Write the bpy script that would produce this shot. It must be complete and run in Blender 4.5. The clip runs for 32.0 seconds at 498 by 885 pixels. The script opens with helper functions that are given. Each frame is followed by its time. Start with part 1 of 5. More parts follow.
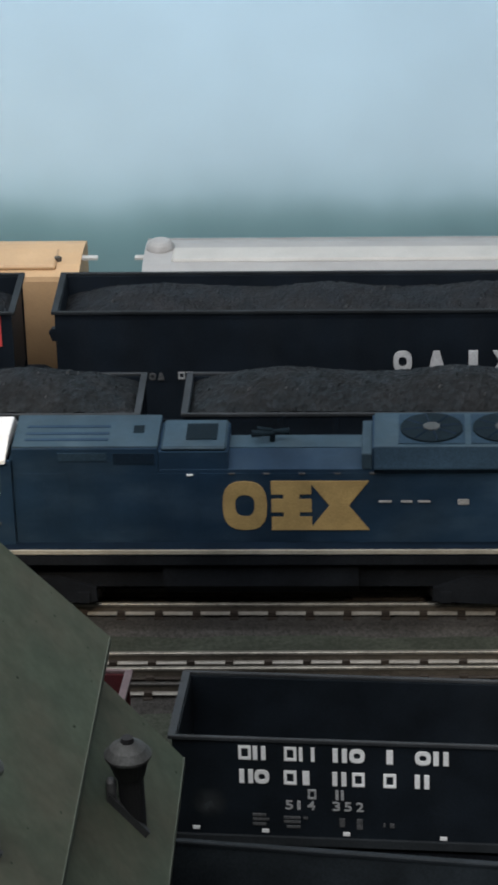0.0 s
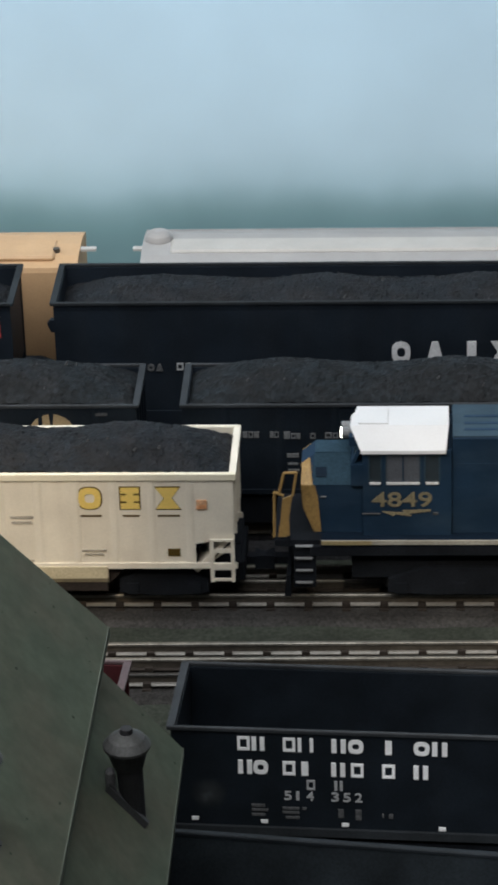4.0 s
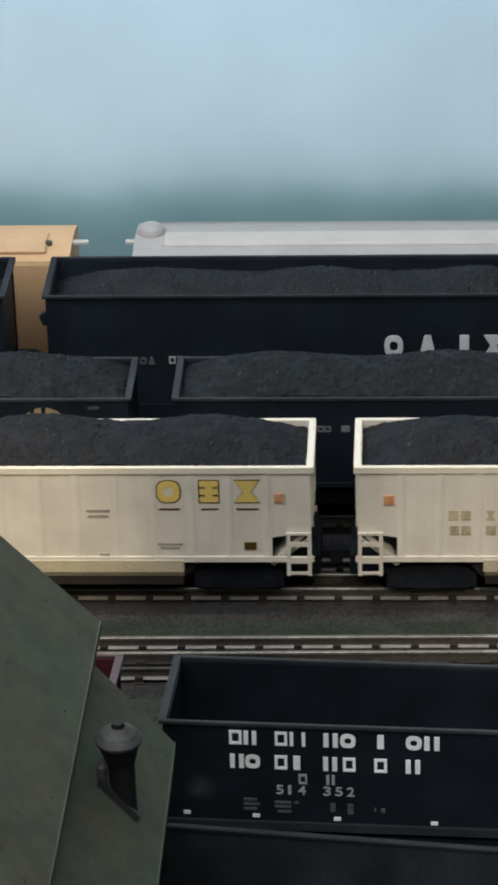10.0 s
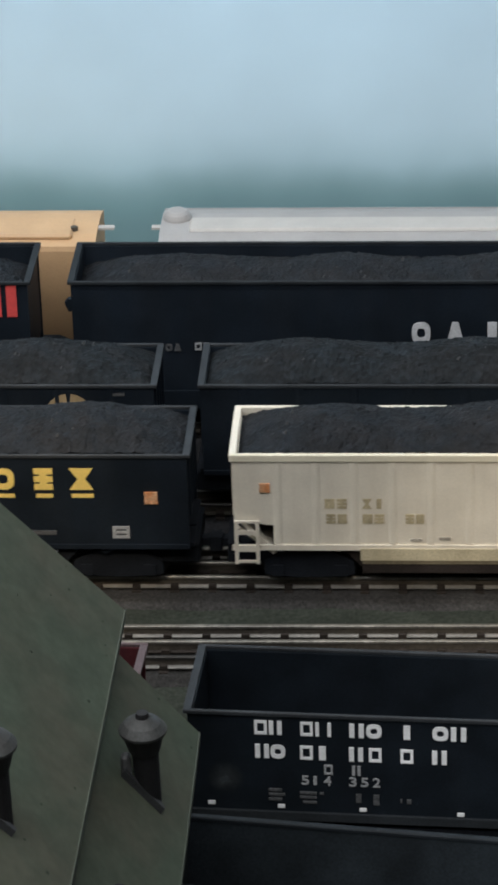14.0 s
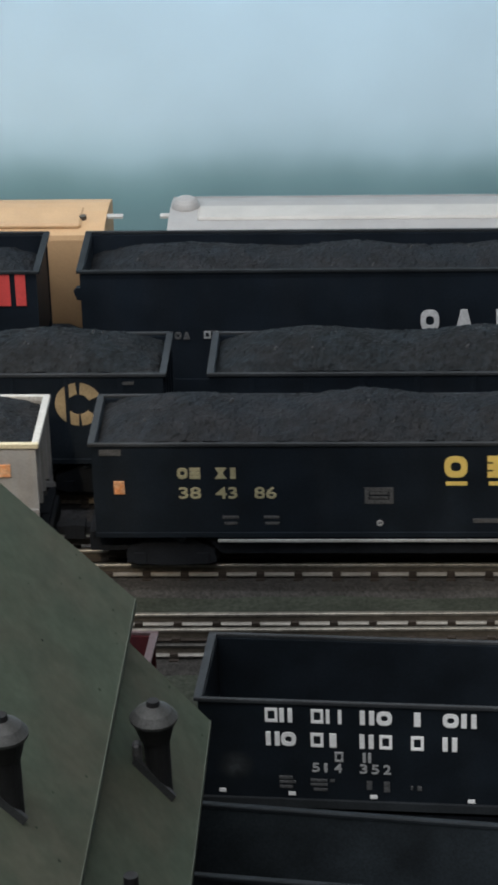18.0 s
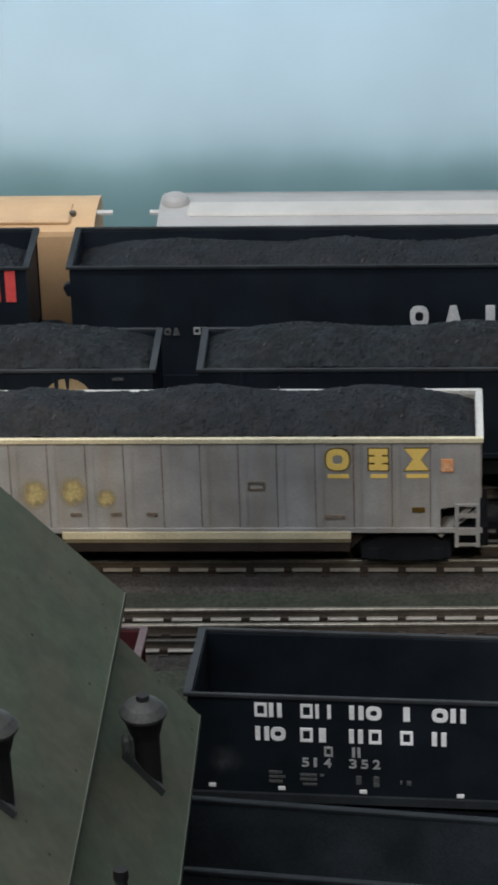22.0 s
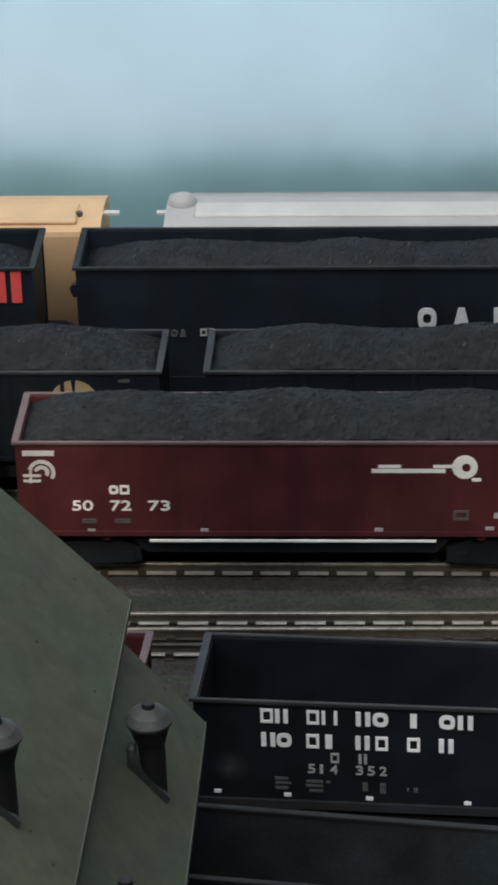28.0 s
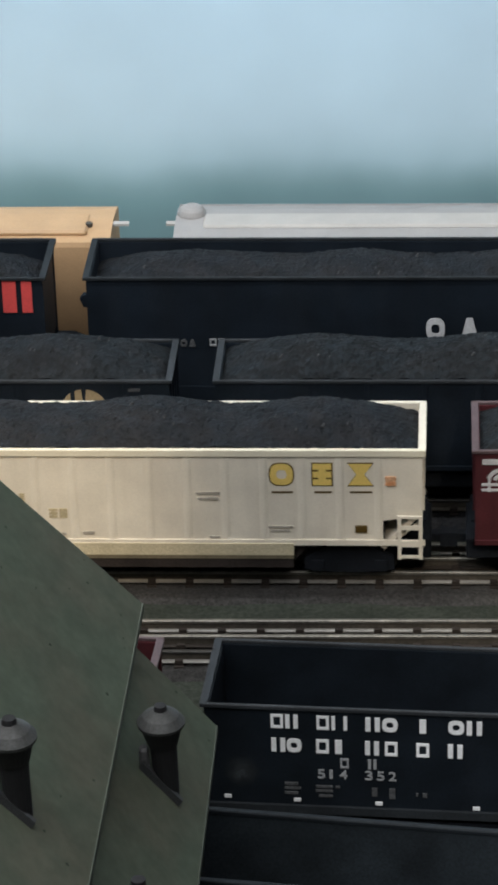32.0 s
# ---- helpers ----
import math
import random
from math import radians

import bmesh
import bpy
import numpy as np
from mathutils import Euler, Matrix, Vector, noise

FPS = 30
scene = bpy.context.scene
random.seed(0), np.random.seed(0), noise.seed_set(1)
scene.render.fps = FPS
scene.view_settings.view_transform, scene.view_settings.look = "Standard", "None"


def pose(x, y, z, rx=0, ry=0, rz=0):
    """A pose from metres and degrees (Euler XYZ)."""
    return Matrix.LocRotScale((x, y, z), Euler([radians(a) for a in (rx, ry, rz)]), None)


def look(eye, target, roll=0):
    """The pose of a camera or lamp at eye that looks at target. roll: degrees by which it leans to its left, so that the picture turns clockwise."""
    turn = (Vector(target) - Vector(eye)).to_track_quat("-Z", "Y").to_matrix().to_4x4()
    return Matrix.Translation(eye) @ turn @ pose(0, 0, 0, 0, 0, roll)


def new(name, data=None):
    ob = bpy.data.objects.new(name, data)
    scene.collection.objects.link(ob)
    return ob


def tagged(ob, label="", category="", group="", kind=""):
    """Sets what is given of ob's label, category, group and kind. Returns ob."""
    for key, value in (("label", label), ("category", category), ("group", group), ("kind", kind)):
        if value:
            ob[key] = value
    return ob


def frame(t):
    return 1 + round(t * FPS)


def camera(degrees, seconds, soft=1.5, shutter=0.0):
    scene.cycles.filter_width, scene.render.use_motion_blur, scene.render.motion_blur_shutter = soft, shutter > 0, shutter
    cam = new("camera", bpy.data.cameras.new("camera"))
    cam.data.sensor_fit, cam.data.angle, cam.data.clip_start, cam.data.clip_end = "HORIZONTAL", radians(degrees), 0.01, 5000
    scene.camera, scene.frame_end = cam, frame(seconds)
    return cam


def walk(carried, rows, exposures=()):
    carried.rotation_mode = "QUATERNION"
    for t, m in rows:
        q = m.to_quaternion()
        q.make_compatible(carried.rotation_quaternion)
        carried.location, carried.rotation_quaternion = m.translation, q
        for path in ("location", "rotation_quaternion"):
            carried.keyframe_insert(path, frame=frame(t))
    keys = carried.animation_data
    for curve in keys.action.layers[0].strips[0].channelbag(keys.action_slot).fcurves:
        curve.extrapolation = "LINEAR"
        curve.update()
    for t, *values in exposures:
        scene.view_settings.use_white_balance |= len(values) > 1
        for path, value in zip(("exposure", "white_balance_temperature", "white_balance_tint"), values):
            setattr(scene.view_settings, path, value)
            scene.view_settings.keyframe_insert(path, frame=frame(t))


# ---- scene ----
# A three-rail model railway yard in front of a painted sky backdrop, one to forty-eight.


def aim(x, y, z, yaw, pitch, roll):
    """A camera pose from its place, its turn to the left of +y, its rise and its lean, in degrees."""
    return pose(x, y, z, 0, 0, yaw) @ pose(0, 0, 0, 90 + pitch, 0, 0) @ pose(0, 0, 0, 0, 0, roll)


cam = camera(9.114, 32.0, soft=3.4, shutter=0.4)
walk(cam, [
    (0.0, aim(0.0945, -1.6288, 0.9316, 3.552, -26.854, -1.794)),
    (0.5, aim(0.0948, -1.6255, 0.9312, 3.557, -26.879, -1.733)),
    (1.0, aim(0.0954, -1.6232, 0.9299, 3.528, -26.913, -1.643)),
    (1.5, aim(0.0932, -1.6220, 0.9294, 3.509, -26.966, -1.542)),
    (2.0, aim(0.0939, -1.6236, 0.9294, 3.617, -26.959, -1.640)),
    (2.5, aim(0.0940, -1.6255, 0.9302, 3.654, -26.986, -1.792)),
    (3.0, aim(0.0945, -1.6270, 0.9296, 3.660, -26.982, -1.872)),
    (3.5, aim(0.0943, -1.6284, 0.9315, 3.550, -27.027, -1.794)),
    (5.5, aim(0.0948, -1.6305, 0.9318, 3.383, -26.943, -1.979)),
    (6.0, aim(0.0947, -1.6312, 0.9329, 3.338, -26.962, -2.021)),
    (6.5, aim(0.0942, -1.6321, 0.9320, 3.261, -26.917, -1.961)),
    (7.0, aim(0.0939, -1.6292, 0.9316, 3.203, -26.956, -1.851)),
    (7.5, aim(0.0936, -1.6284, 0.9321, 3.212, -27.035, -1.756)),
    (8.0, aim(0.0932, -1.6290, 0.9311, 3.269, -27.050, -1.760)),
    (8.5, aim(0.0938, -1.6272, 0.9297, 3.336, -27.055, -1.888)),
    (9.0, aim(0.0948, -1.6231, 0.9292, 3.432, -27.078, -1.893)),
    (9.5, aim(0.0936, -1.6231, 0.9301, 3.414, -27.126, -1.741)),
    (10.0, aim(0.0944, -1.6272, 0.9309, 3.373, -27.145, -1.702)),
    (10.5, aim(0.0930, -1.6287, 0.9311, 3.320, -27.240, -1.685)),
    (11.0, aim(0.0928, -1.6258, 0.9299, 3.375, -27.300, -1.710)),
    (11.5, aim(0.0941, -1.6238, 0.9295, 3.482, -27.383, -1.870)),
    (12.0, aim(0.0945, -1.6203, 0.9273, 3.611, -27.369, -2.000)),
    (12.5, aim(0.0942, -1.6150, 0.9271, 3.624, -27.481, -1.879)),
    (13.0, aim(0.0938, -1.6145, 0.9266, 3.643, -27.437, -1.724)),
    (13.5, aim(0.0936, -1.6158, 0.9270, 3.799, -27.351, -1.679)),
    (14.0, aim(0.0936, -1.6156, 0.9265, 3.916, -27.406, -1.774)),
    (14.5, aim(0.0943, -1.6149, 0.9269, 4.016, -27.491, -1.866)),
    (16.5, aim(0.0934, -1.6183, 0.9267, 4.010, -27.543, -1.780)),
    (17.0, aim(0.0918, -1.6176, 0.9267, 4.047, -27.581, -1.839)),
    (17.5, aim(0.0927, -1.6174, 0.9258, 4.139, -27.560, -2.031)),
    (18.0, aim(0.0933, -1.6173, 0.9274, 4.104, -27.620, -2.080)),
    (18.5, aim(0.0934, -1.6162, 0.9269, 4.024, -27.655, -2.035)),
    (19.0, aim(0.0926, -1.6168, 0.9258, 3.912, -27.657, -1.930)),
    (19.5, aim(0.0930, -1.6154, 0.9261, 3.862, -27.745, -1.824)),
    (20.0, aim(0.0930, -1.6117, 0.9252, 3.867, -27.821, -1.788)),
    (20.5, aim(0.0944, -1.6100, 0.9249, 3.922, -27.830, -1.965)),
    (21.0, aim(0.0966, -1.6141, 0.9268, 3.989, -27.813, -2.164)),
    (21.5, aim(0.0938, -1.6178, 0.9276, 3.962, -27.751, -2.100)),
    (22.0, aim(0.0936, -1.6199, 0.9269, 3.896, -27.653, -1.991)),
    (22.5, aim(0.0929, -1.6216, 0.9272, 3.868, -27.619, -1.940)),
    (23.0, aim(0.0919, -1.6230, 0.9292, 3.885, -27.594, -1.859)),
    (23.5, aim(0.0917, -1.6212, 0.9272, 3.950, -27.556, -1.960)),
    (24.0, aim(0.0917, -1.6170, 0.9264, 3.948, -27.638, -1.967)),
    (24.5, aim(0.0923, -1.6149, 0.9266, 3.939, -27.716, -1.957)),
    (25.0, aim(0.0919, -1.6141, 0.9261, 3.903, -27.719, -1.805)),
    (25.5, aim(0.0925, -1.6159, 0.9265, 3.914, -27.631, -1.821)),
    (26.0, aim(0.0921, -1.6153, 0.9267, 3.939, -27.603, -1.901)),
    (26.5, aim(0.0931, -1.6162, 0.9267, 4.083, -27.557, -2.032)),
    (28.5, aim(0.0920, -1.6077, 0.9274, 3.984, -27.857, -1.774)),
    (29.0, aim(0.0908, -1.6077, 0.9259, 3.970, -27.902, -1.676)),
    (29.5, aim(0.0903, -1.6086, 0.9244, 4.136, -27.808, -1.793)),
    (30.0, aim(0.0904, -1.6110, 0.9244, 4.219, -27.741, -1.905)),
    (30.5, aim(0.0898, -1.6143, 0.9254, 4.234, -27.661, -1.883)),
    (31.0, aim(0.0894, -1.6169, 0.9257, 4.145, -27.533, -1.815)),
    (31.5, aim(0.0898, -1.6194, 0.9250, 4.120, -27.407, -1.804)),
    (32.0, aim(0.0895, -1.6208, 0.9266, 4.076, -27.417, -1.812)),
], exposures=[(0.0, 0.0), (14.0, 0.0), (24.0, 0.06), (32.0, 0.06)])

# Seconds and metres travelled by the train along its track.
TRAVEL = [
    (0, -0.5838), (1, -0.5183), (2, -0.4530), (3, -0.3891), (3.5, -0.3589), (5.5, -0.2277), (6, -0.1962),
    (7, -0.1287), (8, -0.0647), (9, 0.0), (10, 0.0668), (11, 0.1296), (12, 0.1959), (13, 0.2581), (14, 0.3240),
    (14.5, 0.3565), (16.5, 0.4843), (17, 0.5171), (18, 0.5805), (19, 0.6473), (20, 0.7103), (21, 0.7781),
    (22, 0.8430), (23, 0.9067), (24, 0.9744), (25, 1.0373), (26, 1.1042), (26.5, 1.1369), (28.5, 1.2660),
    (29, 1.2979), (30, 1.3612), (31, 1.4285), (32, 1.4934)]

# ---- light ----
world = bpy.data.worlds.new("room_air")
scene.world = world
world.use_nodes = True
world.node_tree.nodes["Background"].inputs[0].default_value = (0.55, 0.68, 0.8, 1)
world.node_tree.nodes["Background"].inputs[1].default_value = 0.05


def ceiling_lamp(x, y, z, sx, sy, watts, colour, lean=0.0):
    data = bpy.data.lights.new("tube_light", "AREA")
    data.shape, data.size, data.size_y = "RECTANGLE", sx, sy
    data.energy, data.color = watts, colour
    ob = new("tube_light", data)
    ob.matrix_world = pose(x, y, z, lean)
    return ob


LAMP_Z = 1.48
ceiling_lamp(-0.42, -1.0, LAMP_Z, 1.8, 0.9, 24.3, (0.985, 0.985, 0.985))
# an added, unseen strip behind a board, to brighten the backdrop
ceiling_lamp(-0.70, -0.05, 0.95, 2.6, 0.06, 15.5, (0.95, 0.98, 1.0), 55.0)


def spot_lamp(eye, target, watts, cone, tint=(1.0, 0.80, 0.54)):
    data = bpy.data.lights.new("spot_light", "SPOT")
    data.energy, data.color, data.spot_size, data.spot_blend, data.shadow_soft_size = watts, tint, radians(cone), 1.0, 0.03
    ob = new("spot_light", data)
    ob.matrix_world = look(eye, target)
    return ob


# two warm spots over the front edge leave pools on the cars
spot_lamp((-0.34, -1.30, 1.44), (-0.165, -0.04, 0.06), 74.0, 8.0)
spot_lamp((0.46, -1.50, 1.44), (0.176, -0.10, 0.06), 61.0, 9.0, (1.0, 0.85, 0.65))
# an added, unseen spot, wider and whiter, that brightens the siding
spot_lamp((0.55, -1.75, 1.44), (0.215, -0.43, 0.05), 65.0, 15.5, (0.97, 0.98, 0.98))


# ---- materials ----
def material(name, colour, rough=0.6, metal=0.0, grain=900.0, amount=0.25, bump=0.15, stain=35.0, stain_amount=0.2,
             coat=0.0, vary=0.0, depth=0.0004, gloss=0.35, tint=None, tint_scale=14.0, streak=None, cells=None):
    """A surface with variation at two scales, fine relief and, where asked, a second tint in blots, drawn-out streaks
    (colour, strength, scale along, scale up), crushed lumps (scale, contrast) or a shade of its own for each piece."""
    m = bpy.data.materials.new(name)
    m.use_nodes = True
    nt = m.node_tree
    link = nt.links.new
    b = nt.nodes["Principled BSDF"]
    b.inputs["Roughness"].default_value, b.inputs["Metallic"].default_value = rough, metal
    b.inputs["Coat Weight"].default_value, b.inputs["Specular IOR Level"].default_value = coat, gloss
    co = nt.nodes.new("ShaderNodeTexCoord").outputs["Object"]
    base = nt.nodes.new("ShaderNodeRGB").outputs[0]
    base.default_value = (*colour, 1)

    def cloud(scale, detail, where=co):
        tex = nt.nodes.new("ShaderNodeTexNoise")
        tex.inputs["Scale"].default_value, tex.inputs["Detail"].default_value = scale, detail
        link(where, tex.inputs["Vector"])
        return tex.outputs[0]

    def spread(value, a, c, lo, hi):
        span = nt.nodes.new("ShaderNodeMapRange")
        for k, v in enumerate((a, c, lo, hi)):
            span.inputs[k + 1].default_value = v
        link(value, span.inputs[0])
        return span.outputs[0]

    def towards(value, other):
        two = nt.nodes.new("ShaderNodeMix")
        two.data_type = "RGBA"
        two.inputs[7].default_value = (*other, 1)
        link(base, two.inputs[6])
        link(value, two.inputs[0])
        return two.outputs[2]

    def times(value):
        mul = nt.nodes.new("ShaderNodeVectorMath")
        mul.operation = "SCALE"
        link(base, mul.inputs[0])
        link(value, mul.inputs["Scale"])
        return mul.outputs[0]

    if tint:
        base = towards(spread(cloud(tint_scale, 4), 0.40, 0.62, 0, 1), tint)
    if streak:
        other, strength, along, up = streak
        drawn = nt.nodes.new("ShaderNodeMapping")
        drawn.inputs["Scale"].default_value = (along, along, up)
        link(co, drawn.inputs["Vector"])
        base = towards(spread(cloud(1.0, 4, drawn.outputs[0]), 0.44, 0.68, 0, strength), other)
    fine = cloud(grain, 3)
    for tex, part_of in ((fine, amount), (cloud(stain, 4), stain_amount)):
        base = times(spread(tex, 0.3, 0.7, 1 - part_of, 1 + part_of * 0.6))
    if cells:
        lumps, parts = nt.nodes.new("ShaderNodeTexVoronoi"), nt.nodes.new("ShaderNodeSeparateColor")
        lumps.inputs["Scale"].default_value = cells[0]
        link(co, lumps.inputs["Vector"])
        link(lumps.outputs["Color"], parts.inputs[0])
        base = times(spread(parts.outputs[0], 0, 1, 1 - cells[1], 1 + cells[1]))
        fine = lumps.outputs["Distance"]
    if vary:
        base = times(spread(nt.nodes.new("ShaderNodeObjectInfo").outputs["Random"], 0, 1, 1 - vary, 1 + vary))
    link(base, b.inputs["Base Color"])
    relief = nt.nodes.new("ShaderNodeBump")
    relief.inputs["Strength"].default_value, relief.inputs["Distance"].default_value = bump, depth
    link(fine, relief.inputs["Height"])
    link(relief.outputs[0], b.inputs["Normal"])
    return m


CREAM = material("cream_car_paint", (0.77, 0.71, 0.60), 0.5, stain_amount=0.10, amount=0.05, bump=0.05, streak=((0.62, 0.55, 0.45), 0.30, 80, 9))
CREAM_CHORD = material("ivory_chord_paint", (0.77, 0.71, 0.56), 0.5, stain_amount=0.08, amount=0.06, bump=0.05)
IVORY = material("yellowed_hopper_paint", (0.60, 0.53, 0.37), 0.55, stain_amount=0.2, streak=((0.42, 0.36, 0.24), 0.5, 60, 20))
GREY = material("aluminium_grey_paint", (0.315, 0.322, 0.335), 0.5, 0.1, stain_amount=0.22, amount=0.10, bump=0.06, streak=((0.275, 0.250, 0.222), 0.75, 75, 10))
GREY_RIB_LINE = material("dark_rib_line", (0.165, 0.150, 0.155), 0.7, amount=0.4, stain=60, stain_amount=0.5)
GREY_TRIM = material("pale_grey_trim_paint", (0.46, 0.46, 0.45), 0.5, stain_amount=0.1)
RUBBED = material("rubbed_yellow_patch", (0.420, 0.355, 0.180), 0.6, amount=0.25, stain=180, stain_amount=0.3)
GREY_CHORD = material("pale_yellow_chord_paint", (0.56, 0.52, 0.38), 0.5, stain_amount=0.15, streak=((0.42, 0.38, 0.29), 0.5, 50, 20))
BLACK = material("satin_black_car_paint", (0.0090, 0.0140, 0.0215), 0.5, gloss=0.26, stain_amount=0.35, bump=0.06, streak=((0.0145, 0.0195, 0.0265), 0.45, 60, 14))
JET = material("jet_black_car_paint", (0.0080, 0.0118, 0.0170), 0.5, gloss=0.24, stain_amount=0.4, bump=0.06, streak=((0.0100, 0.0135, 0.0185), 0.45, 60, 14))
FADED_BLACK = material("dusty_faded_black_paint", (0.0185, 0.0246, 0.0300), 0.7, gloss=0.2, amount=0.3, stain=28, stain_amount=0.45, bump=0.08)
DARK_RIM = material("grimy_black_rim_paint", (0.0142, 0.0182, 0.0222), 0.65, gloss=0.18, stain_amount=0.4)
# Black rims are lighter than their cars: light from above is in the colour.
DULL_RIM = material("dull_black_rim_paint", (0.021, 0.025, 0.029), 0.65, gloss=0.2, stain_amount=0.35)
BLACK_CHORD = material("top_lit_black_chord", (0.034, 0.038, 0.043), 0.6, gloss=0.2, stain_amount=0.35, bump=0.06)
RED = material("oxide_red_car_paint", (0.076, 0.0190, 0.0228), 0.6, gloss=0.18, stain_amount=0.28, amount=0.12, bump=0.06, streak=((0.046, 0.0155, 0.0190), 0.6, 110, 10))
RED_CHORD = material("dusty_red_chord_paint", (0.112, 0.076, 0.081), 0.55, stain_amount=0.25)
UNDER = material("black_underframe", (0.0118, 0.0140, 0.0182), 0.85, gloss=0.08, stain_amount=0.45, amount=0.3)
WHEEL = material("blackened_wheel_metal", (0.018, 0.017, 0.017), 0.75, 0.1)
COAL = material("crushed_coal", (0.0112, 0.0141, 0.0180), 0.7, gloss=0.2, grain=330, amount=0.22, bump=0.6, stain=90, stain_amount=0.45, tint=(0.0148, 0.0153, 0.0174), tint_scale=60, depth=0.0012, cells=(480, 0.24))
COAL_BROWN = material("dusty_coal", (0.0106, 0.0142, 0.0174), 0.75, gloss=0.2, grain=310, amount=0.25, bump=0.6, stain=80, stain_amount=0.45, tint=(0.0134, 0.0149, 0.0168), tint_scale=55, depth=0.0012, cells=(300, 0.42))
ASH = material("pale_ash_lump", (0.075, 0.077, 0.08), 0.8, gloss=0.1)
YELLOW = material("yellow_lettering", (0.82, 0.60, 0.17), 0.5, amount=0.1, stain_amount=0.1)
GOLD = material("gold_lettering", (0.42, 0.295, 0.125), 0.5, amount=0.2, stain=60, stain_amount=0.25)
FADED = material("faded_tan_lettering", (0.50, 0.425, 0.275), 0.55, amount=0.25, stain=150, stain_amount=0.3)
PALE_GOLD = material("pale_gold_lettering", (0.41, 0.38, 0.24), 0.55, amount=0.2)
DULL_GOLD = material("dull_gold_lettering", (0.25, 0.215, 0.135), 0.55, amount=0.35, stain=120, stain_amount=0.3)
OUTLINE = material("brown_outline_ink", (0.09, 0.055, 0.01), 0.5)
WHITE_INK = material("white_lettering", (0.82, 0.83, 0.84), 0.5, amount=0.1)
FAINT = material("faint_grey_data_ink", (0.42, 0.385, 0.33), 0.6, amount=0.35)
GREY_INK = material("worn_grey_lettering", (0.36, 0.37, 0.38), 0.55, amount=0.35)
DIM_INK = material("rubbed_dim_lettering", (0.085, 0.088, 0.092), 0.6, amount=0.5)
ORANGE = material("orange_plate", (0.66, 0.27, 0.11), 0.5, amount=0.3, stain=260, stain_amount=0.25, tint=(0.70, 0.43, 0.26), tint_scale=190)
SCARLET = material("scarlet_stripe", (0.66, 0.080, 0.075), 0.5, amount=0.1)
DECK = material("dark_blue_walkway", (0.0050, 0.0115, 0.0220), 0.85, gloss=0.06)
PALE_INK = material("pale_grey_lettering", (0.60, 0.61, 0.63), 0.5, amount=0.2)
BLIND = material("pale_cab_interior_behind_glass", (0.105, 0.115, 0.135), 0.3, coat=0.4)
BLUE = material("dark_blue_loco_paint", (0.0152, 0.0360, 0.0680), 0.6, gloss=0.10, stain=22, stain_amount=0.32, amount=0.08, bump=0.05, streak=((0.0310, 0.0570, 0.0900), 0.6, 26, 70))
# Paler blues for tops and sloping faces: light from above is in the colour.
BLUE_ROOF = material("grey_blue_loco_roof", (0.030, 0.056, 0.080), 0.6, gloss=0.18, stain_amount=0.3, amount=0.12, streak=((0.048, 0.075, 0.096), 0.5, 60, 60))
NOSE_TOP = material("paler_blue_nose_top", (0.025, 0.051, 0.074), 0.85, gloss=0.08, stain_amount=0.2)
CAB_WHITE = material("white_cab_roof", (0.66, 0.655, 0.66), 0.45, amount=0.03, stain_amount=0.05, bump=0.03)
NOSE_YELLOW = material("yellow_nose_paint", (0.36, 0.225, 0.080), 0.5, stain_amount=0.2)
SILL_STRIPE = material("cream_sill_stripe", (0.34, 0.325, 0.28), 0.5, stain_amount=0.3)
REFLECTION_BLOB = material("painted_reflection", (0.0330, 0.0400, 0.0450), 0.8, amount=0.4, stain=150, stain_amount=0.4)


def feather(m, radius, core):
    """Thin a material out towards the rim of a round patch, unevenly."""
    nt = m.node_tree
    link, out = nt.links.new, nt.nodes["Material Output"]
    co = nt.nodes.new("ShaderNodeTexCoord").outputs["Object"]
    size = nt.nodes.new("ShaderNodeVectorMath")
    size.operation = "LENGTH"
    link(co, size.inputs[0])
    noise = nt.nodes.new("ShaderNodeTexNoise")
    noise.inputs["Scale"].default_value = 170
    link(co, noise.inputs["Vector"])
    fall = nt.nodes.new("ShaderNodeMapRange")
    for k, v in enumerate((radius * core, radius, 1.6, -0.4)):
        fall.inputs[k + 1].default_value = v
    fall.clamp = False
    link(size.outputs["Value"], fall.inputs[0])
    cover = nt.nodes.new("ShaderNodeMath")
    cover.operation, cover.use_clamp = "MULTIPLY", True
    link(fall.outputs[0], cover.inputs[0])
    link(noise.outputs[0], cover.inputs[1])
    clear, mix = nt.nodes.new("ShaderNodeBsdfTransparent"), nt.nodes.new("ShaderNodeMixShader")
    link(cover.outputs[0], mix.inputs[0])
    link(clear.outputs[0], mix.inputs[1])
    link(nt.nodes["Principled BSDF"].outputs[0], mix.inputs[2])
    link(mix.outputs[0], out.inputs["Surface"])


feather(REFLECTION_BLOB, 0.0120, 0.2)
feather(RUBBED, 0.0120, 0.45)
STEP_EDGE = material("grey_step_edge", (0.20, 0.205, 0.21), 0.5)
GLASS = material("dark_cab_glass", (0.034, 0.046, 0.056), 0.12, coat=0.6, bump=0.0, amount=0.05)
GRILLE_PALE = material("paler_blue_grille", (0.022, 0.044, 0.070), 0.7, gloss=0.1, stain_amount=0.3)
GRILLE_DARK = material("dark_blue_grille", (0.0080, 0.0180, 0.0330), 0.7, gloss=0.1, stain_amount=0.3)
FAN = material("dark_fan_grille", (0.0085, 0.0155, 0.0215), 0.75, 0.0, gloss=0.05)
RAIL = material("nickel_rail", (0.195, 0.186, 0.166), 0.42, 0.5, grain=500, amount=0.25, stain=60, stain_amount=0.35)
